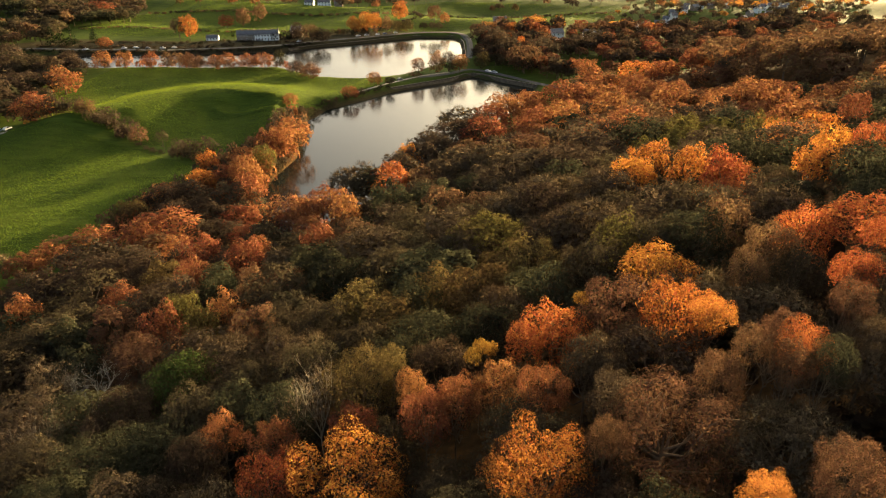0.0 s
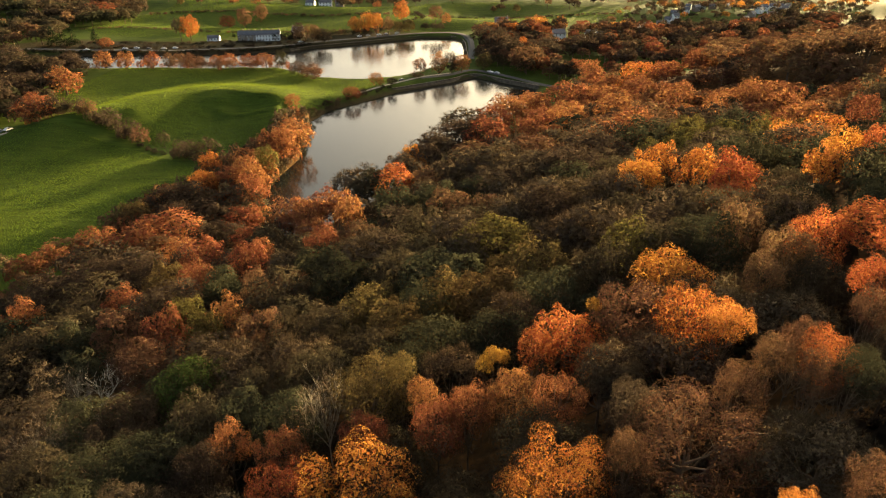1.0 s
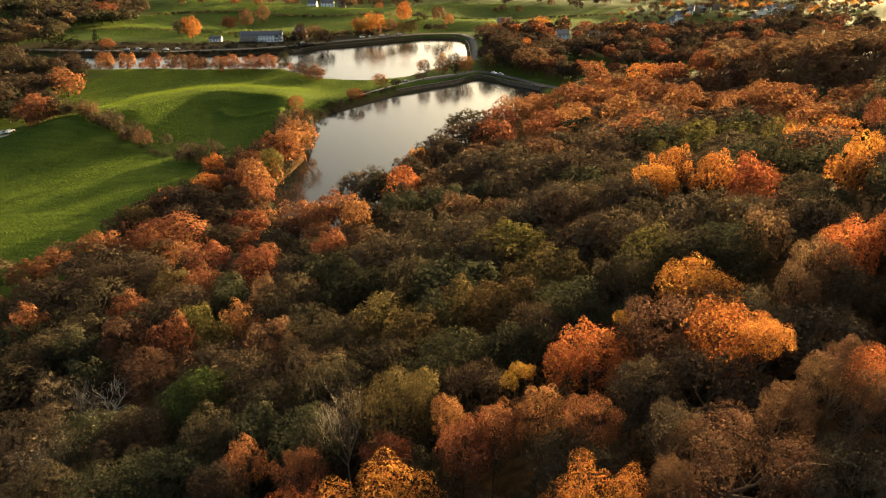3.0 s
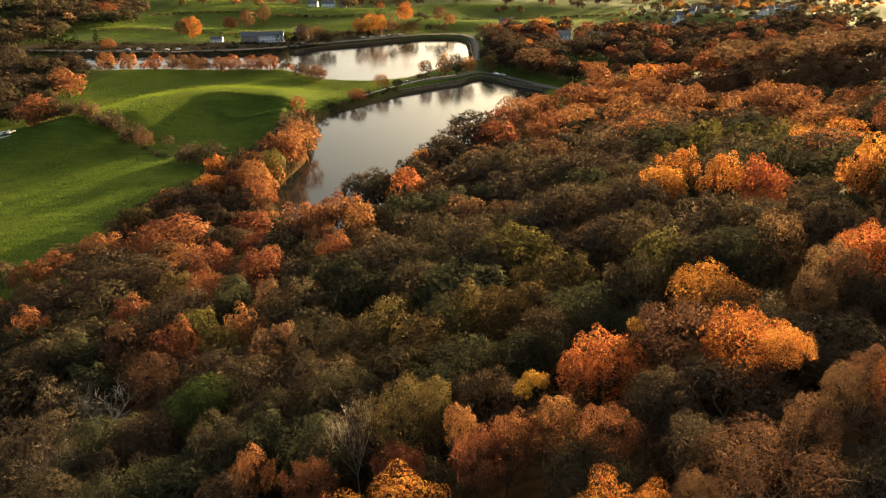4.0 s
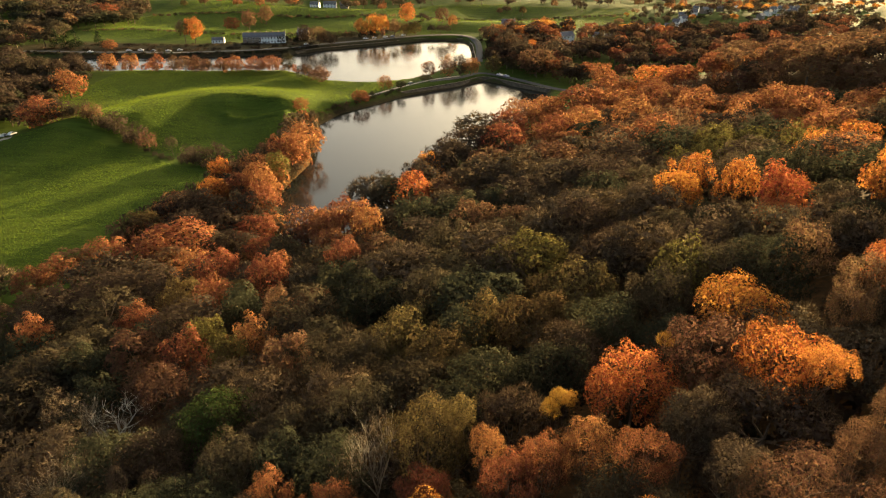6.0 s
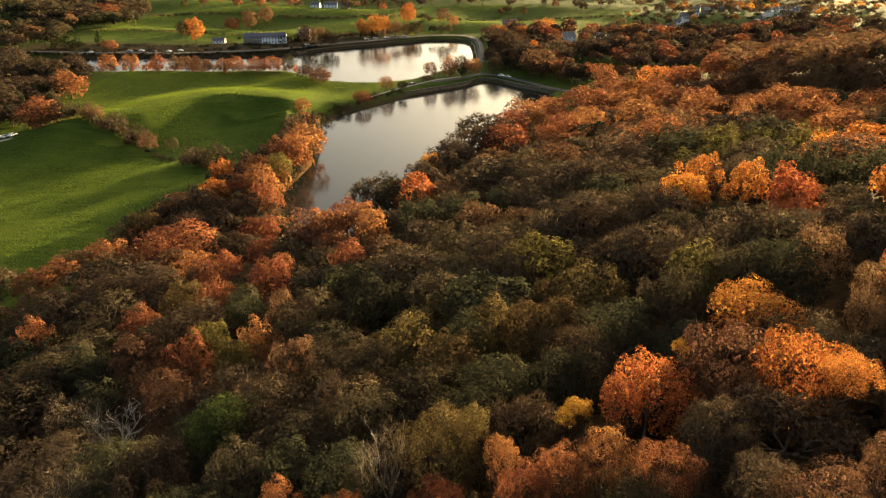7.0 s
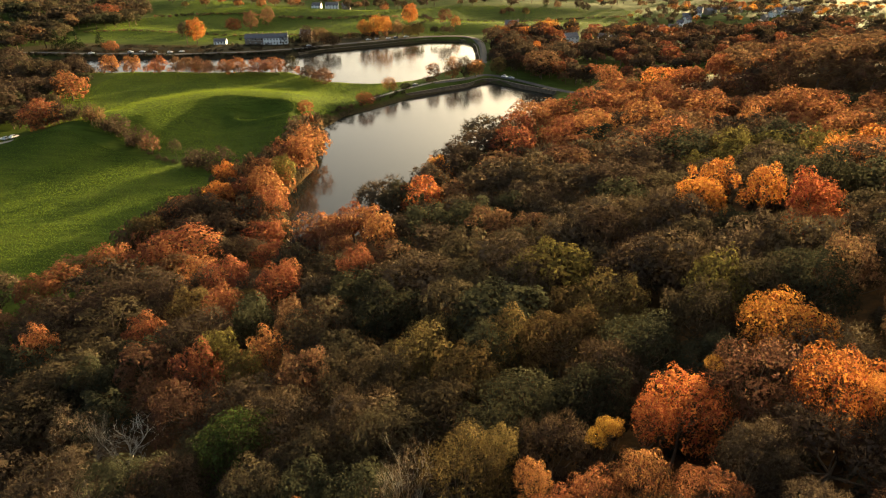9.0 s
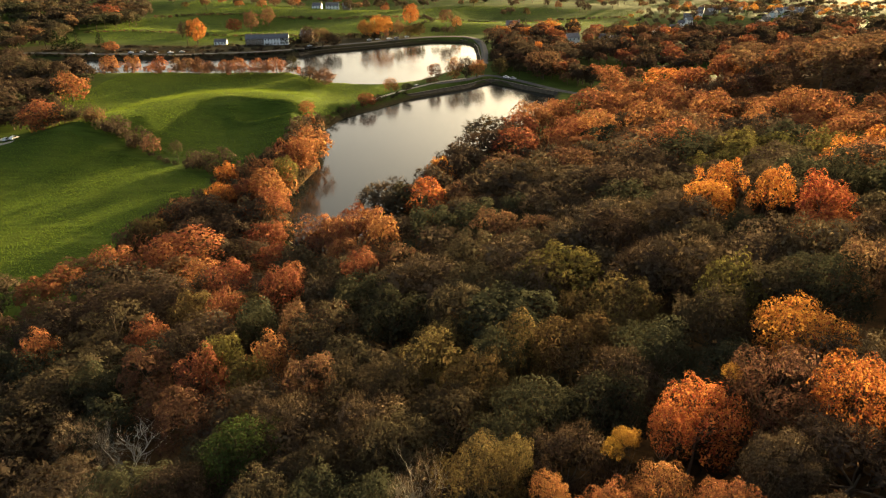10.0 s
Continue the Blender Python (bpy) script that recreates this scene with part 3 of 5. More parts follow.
grow(43.9, 68.5, 62.8, 3.8, "orange")
grow(38.6, 65.5, 62.0, 3.2, "russet")
grow(33.6, 60.5, 61.2, 2.5, "russet")
grow(27.4, 42.0, 64.9, 1.8, "russet")
grow(25.0, 41.0, 64.3, 1.8, "russet")
grow(28.4, 40.0, 65.5, 2.3, "orange")
grow(21.6, 38.5, 63.6, 2.2, "russet")
grow(26.3, 37.5, 65.4, 1.8, "russet")
grow(28.7, 37.0, 66.3, 1.4, "olive")
grow(39.3, 51.5, 66.0, 2.6, "orange")
grow(34.9, 45.0, 66.2, 1.9, "russet")
grow(45.5, 58.5, 66.1, 1.9, "orange")
grow(-34.5, 66.0, 42.0, 5.2, "green")
grow(-53.8, 75.5, 34.6, 8.0, "dead")
grow(-60.9, 76.0, 33.5, 4.3, "bare")
grow(-54.9, 64.0, 37.1, 5.6, "brown")
grow(-45.9, 61.0, 39.9, 4.6, "olive")
grow(-72.6, 94.5, 27.8, 6.7, "olivebrown")
grow(-48.6, 90.5, 33.9, 4.9, "rust")
grow(-59.2, 94.0, 31.0, 5.6, "russet")
grow(-46.9, 95.0, 33.6, 3.0, "yellowgreen")
grow(-37.8, 91.0, 36.3, 4.1, "rust")
grow(-29.5, 81.0, 40.2, 3.9, "russet")
grow(-39.6, 84.5, 37.1, 2.7, "yellowgreen")
grow(-76.5, 114.5, 24.2, 7.2, "olivebrown")
grow(-67.1, 110.0, 26.7, 4.1, "rust")
grow(-90.9, 113.0, 21.5, 4.2, "rust")
grow(-67.5, 92.5, 29.2, 4.0, "olive")
grow(-107.2, 149.0, 14.6, 6.8, "rust")
grow(-112.0, 145.5, 14.2, 6.0, "rust")
grow(-100.7, 160.5, 14.7, 6.5, "rust")
grow(-80.5, 164.0, 17.5, 10.6, "rust")
grow(-86.7, 157.5, 17.2, 8.7, "rust")
grow(-59.7, 136.0, 24.6, 6.2, "rust")
grow(-106.5, 156.0, 14.2, 7.1, "russet")
grow(-44.9, 125.0, 29.2, 5.1, "rust")
grow(-37.3, 104.5, 34.1, 3.5, "russet")
grow(-54.1, 116.5, 28.5, 4.2, "rust")
grow(-45.3, 108.0, 31.7, 3.4, "olive")
grow(-61.7, 119.5, 26.5, 4.3, "olivegold")
grow(-29.9, 94.0, 37.8, 5.4, "olivebrown")
grow(-21.6, 76.0, 43.2, 4.5, "olivebrown")
grow(-16.4, 73.0, 45.3, 3.5, "olivebrown")
grow(-29.6, 69.5, 42.4, 4.6, "twiggy")
grow(-22.5, 59.5, 46.4, 4.4, "olivebrown")
grow(-45.2, 76.5, 37.3, 5.1, "russet")
grow(-18.7, 64.0, 46.4, 4.3, "twiggy")
grow(-44.0, 160.4, 20.1, 4.7, "rust")
grow(-41.4, 169.5, 19.4, 4.8, "rust")
grow(-48.1, 159.0, 18.5, 3.8, "brown")
grow(-44.9, 133.8, 25.6, 3.2, "rust")
grow(-44.4, 162.5, 24.0, 6.0, "rust")
grow(-34.0, 163.0, 25.8, 6.3, "rust")
grow(-25.8, 151.5, 28.6, 4.4, "rust")
grow(-28.7, 189.0, 23.4, 7.2, "twiggy")
grow(-16.0, 178.5, 27.0, 7.7, "orange")
grow(-12.2, 209.0, 23.7, 5.4, "gold")
grow(-13.9, 111.5, 38.4, 7.3, "twiggy")
grow(-19.7, 98.5, 39.3, 4.6, "olive")
grow(-1.1, 78.5, 48.2, 3.3, "olivegold")
grow(-3.9, 76.0, 47.9, 3.2, "olive")
grow(-12.4, 78.5, 45.1, 3.7, "olivegold")
grow(-7.1, 70.5, 48.2, 3.6, "olivegold")
grow(-28.6, 127.5, 32.3, 4.5, "rust")
grow(8.7, 101.0, 45.9, 5.5, "yellowgreen")
grow(3.6, 99.5, 45.1, 4.5, "twiggy")
grow(5.2, 75.5, 50.5, 4.3, "olivegold")
grow(13.2, 83.5, 50.9, 3.8, "olivegold")
grow(20.3, 95.0, 50.3, 5.2, "twiggy")
grow(13.1, 115.5, 44.2, 5.6, "twiggy")
grow(0.8, 137.0, 37.2, 6.0, "russet")
grow(-5.3, 121.0, 38.6, 5.4, "olivebrown")
grow(25.4, 80.5, 55.0, 4.0, "yellowgreen")
grow(20.6, 73.5, 55.1, 3.7, "olivebrown")
grow(12.7, 69.5, 54.0, 3.6, "olive")
grow(34.8, 77.0, 58.4, 4.2, "olive")
grow(10.1, 269.0, 20.2, 11.1, "twiggy")
grow(16.6, 237.0, 24.9, 9.8, "rust")
grow(-5.0, 224.0, 23.0, 8.3, "brown")
grow(28.4, 296.0, 19.8, 9.4, "rust")
grow(39.5, 290.0, 22.0, 7.9, "rust")
grow(59.0, 304.5, 23.0, 12.3, "rust")
grow(84.4, 344.0, 20.0, 12.2, "rust")
grow(102.8, 334.5, 22.2, 10.4, "rust")
grow(88.9, 386.5, 18.2, 7.7, "rust")
grow(107.2, 356.5, 23.5, 9.4, "orange")
grow(116.0, 236.9, 39.6, 8.4, "rust")
grow(119.9, 224.9, 41.1, 9.2, "rust")
grow(92.8, 252.0, 34.9, 10.4, "rust")
grow(112.4, 193.2, 43.5, 8.7, "rust")
grow(95.6, 222.0, 38.2, 6.3, "rust")
grow(71.8, 181.4, 42.2, 5.4, "yellowgreen")
grow(103.8, 169.4, 46.5, 6.5, "gold")
grow(86.3, 157.0, 47.7, 5.4, "gold")
grow(87.6, 186.2, 42.2, 7.1, "olive")
grow(89.5, 172.1, 44.2, 4.2, "yellowgreen")
grow(89.5, 198.9, 40.7, 6.6, "brown")
grow(72.8, 222.2, 36.2, 8.1, "russet")
grow(92.5, 300.4, 27.3, 9.6, "rust")
grow(47.9, 136.0, 48.7, 4.8, "gold")
grow(40.8, 124.5, 49.3, 5.3, "gold")
grow(50.4, 121.5, 52.5, 4.6, "gold")
grow(51.4, 107.5, 55.9, 4.6, "orange")
grow(61.8, 99.0, 60.8, 3.7, "gold")
grow(61.9, 122.0, 55.4, 4.0, "olive")
grow(69.6, 106.5, 61.2, 3.5, "gold")
grow(90.7, 136.5, 59.7, 3.7, "rust")
grow(72.7, 103.5, 62.9, 2.9, "orange")
grow(62.7, 87.0, 64.1, 3.3, "olive")
grow(40.4, 89.5, 57.1, 4.8, "twiggy")
grow(39.5, 78.0, 59.5, 3.8, "russet")
grow(36.7, 242.0, 27.6, 8.8, "rust")
grow(48.0, 244.5, 29.2, 8.9, "rust")
grow(28.1, 193.5, 33.4, 9.0, "russet")
grow(69.3, 251.0, 32.0, 10.2, "rust")
grow(60.6, 200.5, 38.8, 8.2, "rust")
grow(42.3, 171.0, 40.3, 7.9, "brown")
grow(27.9, 159.5, 39.2, 8.3, "brown")
grow(16.7, 185.0, 32.4, 8.7, "twiggy")
grow(6.3, 184.5, 30.4, 8.7, "brown")
grow(32.3, 151.5, 41.7, 6.4, "brown")
grow(34.3, 91.0, 55.0, 4.9, "brown")
grow(33.2, 117.0, 48.9, 6.2, "twiggy")
grow(23.4, 124.0, 45.0, 6.6, "twiggy")
grow(25.4, 93.5, 52.0, 5.1, "twiggy")
grow(-13.7, 150.5, 31.8, 5.8, "olive")
grow(-8.2, 95.0, 42.9, 4.9, "olivebrown")
grow(-1.6, 61.0, 51.9, 4.0, "olive")
grow(4.9, 60.5, 53.8, 3.9, "olive")
grow(19.9, 116.5, 45.6, 5.1, "brown")
grow(30.9, 78.5, 56.9, 4.3, "olivebrown")
grow(-10.1, 64.5, 48.7, 4.2, "olivebrown")
grow(-5.1, 55.0, 52.2, 4.0, "olive")
grow(-15.1, 60.5, 48.2, 4.0, "olivebrown")
grow(7.9, 64.5, 53.6, 3.8, "twiggy")
# far ridge: reddish brown leaves, lightened partly in place of haze
grow(265.6, 471.5, 26.6, 18.2, "russet")
grow(232.3, 385.0, 37.1, 13.3, "russet")
grow(212.1, 433.5, 25.8, 13.1, "russet")
grow(198.2, 443.5, 22.8, 13.4, "russet")
grow(182.1, 431.5, 22.6, 13.1, "russet")
grow(133.2, 341.5, 32.3, 8.2, "rust")
grow(116.4, 340.0, 26.2, 9.0, "rust")
grow(185.7, 283.5, 51.9, 9.8, "russet")
grow(158.7, 295.0, 41.3, 11.6, "russet")
grow(145.8, 303.5, 35.2, 10.7, "russet")
grow(135.0, 311.0, 30.6, 11.0, "russet")
grow(-45.1, 49.0, 42.5, 4.5, "olivebrown")
grow(-36.0, 46.0, 45.6, 4.3, "olive")
grow(-31.3, 48.5, 46.2, 4.4, "olive")
grow(-36.4, 41.0, 46.4, 3.2, "olive")
grow(-28.4, 39.5, 48.9, 3.8, "brown")
grow(-22.4, 53.0, 47.7, 3.7, "olive")
grow(-17.4, 51.0, 49.4, 3.3, "olive")
grow(-49.7, 57.0, 39.6, 4.8, "bare")
grow(-28.0, 54.0, 46.0, 3.8, "olivebrown")
grow(-40.0, 60.0, 41.7, 3.8, "brown")
grow(-0.2, 52.5, 54.2, 3.2, "twiggy")
grow(13.5, 46.0, 59.7, 2.5, "twiggy")
grow(14.1, 39.0, 61.5, 2.2, "brown")
grow(-14.7, 197.5, 24.8, 5.6, "brown")
grow(-8.6, 209.5, 24.2, 6.9, "brown")
grow(-2.9, 223.5, 23.5, 7.3, "brown")
grow(3.5, 238.0, 22.8, 8.2, "brown")
grow(13.8, 247.0, 23.2, 9.6, "brown")
grow(20.9, 266.0, 22.1, 9.7, "rust")
grow(30.5, 278.0, 22.0, 8.8, "rust")
grow(-21.4, 180.0, 25.9, 5.7, "olive")
grow(-24.4, 176.5, 25.8, 5.9, "olivebrown")
grow(-30.0, 158.5, 27.2, 5.4, "rust")
grow(-37.1, 155.0, 26.4, 5.3, "rust")
grow(-90.6, 127.0, 19.8, 7.3, "brown")
grow(-92.3, 121.0, 20.2, 5.7, "brown")
grow(-82.2, 129.5, 21.2, 7.4, "brown")
grow(-73.8, 129.5, 22.8, 6.7, "brown")
grow(-56.0, 99.5, 30.8, 4.2, "brown")
grow(-74.2, 90.5, 28.1, 5.0, "olivebrown")
grow(-53.0, 104.0, 30.7, 4.9, "brown")
grow(-71.6, 102.0, 26.9, 4.4, "olivebrown")

# trees that fill the wood between them
WOOD = [(-131, 146), (-113, 153), (-101, 162), (-88, 164), (-79, 160), (-66, 150), (-52, 133), (-46, 150), (-40, 156), (-31, 164), (-26, 182), (-14, 182), (-8, 212), (4, 245), (16, 270), (34, 300), (46, 306), (62, 322), (84, 376), (110, 372), (130, 350), (163, 415), (191, 445), (219, 445), (267, 480), (420, 480), (420, 200), (150, 20), (60, -30), (-60, -30), (-130, 60), (-190, 110)]
fill = np.random.default_rng(21)


def colour_near(x, y):
    p = placed_array
    d = np.hypot(p[:, 0] - x, p[:, 1] - y) * fill.uniform(0.7, 1.3, len(p))
    c = placed_colours[int(np.argmin(d))]
    if c in ("dead", "yellow", "green"):
        c = "olivebrown"
    # far slopes get redder, lighter leaves, partly standing in for glare and haze
    if fill.random() < (0.5 if y > 190 else 0.8 if c in ("rust", "orange", "gold", "russet") else 0.3):
        c = fill.choice(["russet", "russet", "brown", "rust"] if y > 250 else ["brown", "brown", "olivebrown", "twiggy", "olive", "russet"])
    return str(c)


placed_array, placed_colours = np.array([p[:3] for p in placed]), [p[3] for p in placed]
taken = list(placed)
candidates = []
for _ in range(26000):
    x, y = fill.uniform(-190, 420), fill.uniform(-20, 480)
    # keeps a wider unseen margin on the right, whose trees cast shadow inward
    if abs(x + 6) > 0.82 * y + 45 and not (x > 0 and x < 0.82 * y + 110):
        continue
    candidates.append((x, y))
inside = from_polygon(WOOD, np.array([c[0] for c in candidates]), np.array([c[1] for c in candidates])) < -1.5
cell = {}
for x, y, r, c in taken:
    cell.setdefault((int(x // 12), int(y // 12)), []).append((x, y, r))
things, rest = [], []
for (x, y), ok in zip(candidates, inside):
    if not ok or math.hypot(x + 53, y - 71) < 9:
        continue
    r = fill.uniform(3.8, 6.4) if y < 62 else fill.uniform(4.4, 8.6) if y < 170 else fill.uniform(6.0, 10.4)
    i, j = int(x // 12), int(y // 12)
    if any(math.hypot(x - a, y - b_) < (0.52 if y < 62 else 0.64) * (r + c) for di in (-1, 0, 1) for dj in (-1, 0, 1) for a, b_, c in cell.get((i + di, j + dj), ())):
        continue
    cell.setdefault((i, j), []).append((x, y, r))
    rest.append((x, y, r))
rest.sort(key=lambda p: math.hypot(p[0], p[1] - 20) if abs(p[0] + 3) < 0.78 * p[1] + 9 and p[1] > 16 else 1e6)
things, rest = rest[:64], rest[64:]
for x, y, r in things:
    # nearest fillers take dark leaf colours, standing for shade between bright crowns
    plant(x, y, fill.uniform(9.0, 11.6) if y < 62 else 7.0 + 0.6 * r + fill.uniform(-0.8, 0.8), r, str(fill.choice(["brown", "olive", "olivebrown", "twiggy"])) if y < 62 else colour_near(x, y), "wood", "near" if y < 42 else "fine" if y < 80 else "mid")


def woodland(name, trees, label, detail="far", kind=None):
    """Far trees that nobody could count, as one thing of many crowns."""
    names = sorted(LEAF)
    mats = [LEAF[n] for n in names] + [BARK]
    verts, tris, index, normals, n = [], [], [], [], 0
    for x, y, tall, r, colour in trees:
        crown, leaves, limbs, unit_tall = proto(kind or KINDS[colour], detail if isinstance(detail, str) else detail(y), int(fill.integers(6)))
        a = fill.uniform(0, 6.28)
        turn = np.array([[math.cos(a), -math.sin(a), 0], [math.sin(a), math.cos(a), 0], [0, 0, 1]])
        bark = (*limbs, limbs[0] * [1, 1, 0] + 1e-4)
        for (v, t, soft), mat in [(p, names.index(colour)) for p in crown] + [(leaves, names.index(SPARSE_LEAF.get(colour, colour))), (bark, len(names))]:
            verts.append((v @ turn.T) * [r, r, tall / unit_tall] + [x, y, height(x, y) - 0.15])
            tris.append(t + n)
            index.append(np.full(len(t), mat))
            normals.append(soft @ turn.T)
            n += len(v)
    ob = mesh_object(name, np.concatenate(verts), np.concatenate(tris), mats, index=np.concatenate(index), smooth=True, normals=np.concatenate(normals))
    return tagged(ob, label, "woodland", kind="stuff")


def in_view(x, y):
    return abs(x + 5) < 0.74 * y + 20


def hill_tree(x, y, r):
    return x, y, 6.6 + 0.6 * r + fill.uniform(-0.8, 1.2) if y < 170 else 6.0 + r + fill.uniform(-1.0, 1.5), r, colour_near(x, y)


woodland("hillside_woodland", [hill_tree(*p) for p in rest if in_view(*p[:2])], "dense autumn woodland of rust, brown and gold crowns", lambda y: "mid" if y < 48 else "low" if y < 200 else "far")
# unseen trees outside the view, added partly to shade what lies within
woodland("outer_woodland", [hill_tree(*p) for p in rest if not in_view(*p[:2])], "unseen autumn woodland outside the view, added partly to cast shade", "sketch")
under = []
while len(under) < 350:
    x, y = fill.uniform(-110, 110), fill.uniform(15, 150)
    if in_view(x, y) and hill_share(np.array([x]), np.array([y]))[0] > 0.6 and from_polygon(NEAR_LAKE, np.array([x]), np.array([y]))[0] > 4:
        under.append((x, y, fill.uniform(2.0, 5.0), fill.uniform(1.6, 3.0), str(fill.choice(["brown", "olivebrown", "olive", "brown"]))))
woodland("undergrowth", under, "brown and olive bushes under the wood", "sketch", "shrub")
floor_bushes = []
while len(floor_bushes) < 110:
    x, y = fill.uniform(-40, 48), fill.uniform(14, 72)
    if abs(x + 3) < 0.78 * y + 8:
        floor_bushes.append((x, y, fill.uniform(2.5, 5.0), fill.uniform(1.8, 3.0), str(fill.choice(["brown", "olivebrown", "olive", "brown"]))))
woodland("thicket", floor_bushes, "dark brown bushes between the taller trees", "low", "shrub")

# trees of the open land: x, y, height, crown radius, leaf colour
stand(-257.6, 441.0, 11.8, 7.8, "brown")
stand(-233.8, 440.5, 11.0, 6.8, "rust")
stand(-216.4, 436.0, 11.3, 6.6, "rust")
stand(-196.4, 431.0, 10.7, 5.7, "rust")
stand(-184.9, 431.0, 10.3, 4.6, "russet")
stand(-178.1, 431.0, 10.7, 4.6, "russet")
stand(-170.3, 428.5, 10.7, 4.6, "russet")
stand(-161.4, 424.0, 9.8, 3.8, "russet")
stand(-151.9, 429.5, 9.0, 6.5, "rust")
stand(-144.2, 429.5, 9.9, 7.6, "rust")
stand(-131.7, 432.0, 9.9, 7.7, "rust")
stand(-121.3, 436.0, 10.0, 7.7, "rust")
stand(-110.2, 434.5, 12.5, 5.0, "olive")
stand(-96.5, 419.0, 8.9, 6.7, "brown")
stand(-85.2, 408.0, 9.4, 8.0, "russet")
stand(-276.8, 410.0, 17.7, 10.9, "brown")
# leaf colour darkened for a crown that lies in shade
stand(-261.9, 409.5, 14.9, 9.1, "olivebrown")
stand(-216.4, 359.5, 15.4, 10.1, "rust")
stand(-194.3, 293.0, 12.9, 9.0, "rust")
# darker leaf colour here stands for shade as well
stand(-310.3, 457.0, 13.1, 12.1, "brown")
stand(-234.1, 341.5, 15.1, 9.3, "brown")
stand(-232.2, 324.0, 16.0, 8.9, "brown")
stand(-233.8, 357.0, 13.9, 8.1, "brown")
stand(-309.4, 515.0, 15.5, 5.8, "conifer")
stand(-302.4, 516.0, 16.5, 5.8, "conifer")
stand(-294.9, 517.0, 15.6, 5.9, "conifer")
stand(-279.8, 523.0, 12.8, 5.5, "conifer")
stand(-268.6, 515.5, 7.3, 6.3, "rust")
stand(-342.0, 662.5, 14.7, 15.3, "rust")
stand(-327.1, 712.0, 19.7, 12.1, "brown")
stand(-213.3, 549.5, 19.6, 8.1, "gold")
stand(-221.3, 549.0, 17.5, 7.2, "twiggy")
stand(-204.0, 622.0, 11.0, 8.0, "rust")
stand(-190.3, 628.0, 17.5, 7.6, "russet")
stand(-181.1, 656.0, 17.0, 7.9, "russet")
stand(-182.1, 565.0, 5.8, 2.0, "conifer")
stand(-119.8, 543.0, 14.3, 7.1, "brown")
stand(-107.8, 536.5, 14.1, 7.5, "russet")
stand(-99.0, 536.5, 11.1, 7.0, "brown")
stand(-77.1, 571.0, 14.9, 6.4, "gold")
stand(-67.9, 578.0, 17.3, 7.5, "gold")
stand(-59.9, 577.5, 17.3, 6.5, "gold")
stand(-49.7, 580.5, 14.1, 5.5, "russet")
stand(-39.8, 583.5, 9.8, 5.5, "olivegold")
stand(-31.4, 586.5, 10.9, 6.1, "olivegold")
stand(-17.3, 588.5, 8.2, 3.6, "twiggy")
stand(-9.7, 588.5, 8.2, 3.6, "twiggy")
stand(-3.6, 588.5, 8.2, 3.6, "twiggy")
stand(-40.8, 627.5, 17.4, 9.1, "gold")
stand(-8.4, 614.0, 17.1, 6.3, "russet")
stand(1.6, 615.0, 10.3, 4.8, "rust")
stand(-16.2, 414.0, 11.2, 4.4, "rust")
stand(-4.1, 421.0, 13.7, 6.4, "rust")
stand(4.1, 424.0, 13.0, 6.4, "brown")
stand(11.0, 425.5, 11.4, 6.4, "rust")
stand(26.5, 434.0, 10.8, 6.2, "olivegold")
stand(30.0, 522.5, 16.7, 9.1, "brown")
stand(40.8, 485.0, 18.4, 10.6, "brown")
stand(53.4, 426.0, 17.2, 13.6, "russet")
stand(39.0, 556.0, 12.5, 8.7, "gold")
stand(54.6, 542.5, 13.2, 9.4, "gold")
stand(57.2, 479.0, 13.6, 3.4, "gold")
stand(80.0, 575.0, 13.9, 12.4, "gold")
stand(103.2, 586.5, 12.0, 6.1, "gold")
stand(125.2, 565.0, 12.7, 1.7, "conifer")
stand(120.2, 564.5, 9.5, 1.7, "conifer")
stand(113.4, 559.5, 8.4, 1.7, "conifer")
stand(71.7, 462.0, 15.8, 12.2, "brown")
stand(96.4, 486.0, 13.8, 12.8, "brown")
stand(121.6, 499.5, 14.2, 13.1, "brown")
stand(47.0, 460.0, 15.8, 10.1, "brown")
stand(-41.7, 384.0, 8.2, 4.8, "rust")
stand(-32.6, 386.5, 4.5, 3.5, "brown")
stand(-53.2, 357.5, 7.0, 5.5, "rust")
stand(-80.0, 325.5, 6.4, 4.5, "rust")
stand(-70.5, 320.5, 5.1, 3.2, "olive")
# hedgerow bushes
stand(-188.1, 295.5, 8.9, 6.3, "brown", "shrub")
stand(-196.0, 297.0, 7.7, 6.1, "olivebrown", "shrub")
# the next two are added, to darken grass that only lies in shadow
stand(-212.5, 303.5, 9.1, 8.4, "brown", "shrub")
stand(-212.6, 314.5, 9.4, 7.2, "brown", "shrub")
stand(-185.4, 296.5, 8.3, 6.1, "brown", "shrub")
stand(-175.4, 295.5, 6.7, 5.0, "brown", "shrub")
stand(-168.3, 292.0, 6.6, 5.0, "russet", "shrub")
stand(-156.3, 286.5, 8.7, 6.4, "brown", "shrub")
stand(-144.0, 278.0, 8.7, 6.5, "brown", "shrub")
stand(-136.2, 271.5, 8.8, 4.6, "russet", "shrub")
stand(-122.2, 263.0, 9.7, 3.2, "olivebrown", "shrub")
stand(-110.8, 254.5, 7.8, 4.8, "brown", "shrub")
stand(-106.6, 253.0, 8.6, 5.3, "brown", "shrub")
stand(-100.4, 256.0, 8.1, 5.6, "brown", "shrub")
stand(-17.9, 410.5, 3.6, 5.5, "russet", "shrub")
stand(-61.1, 345.0, 4.1, 4.1, "brown", "shrub")
stand(-47.6, 365.5, 3.6, 4.0, "brown", "shrub")
stand(-67.7, 329.5, 3.3, 3.6, "brown", "shrub")
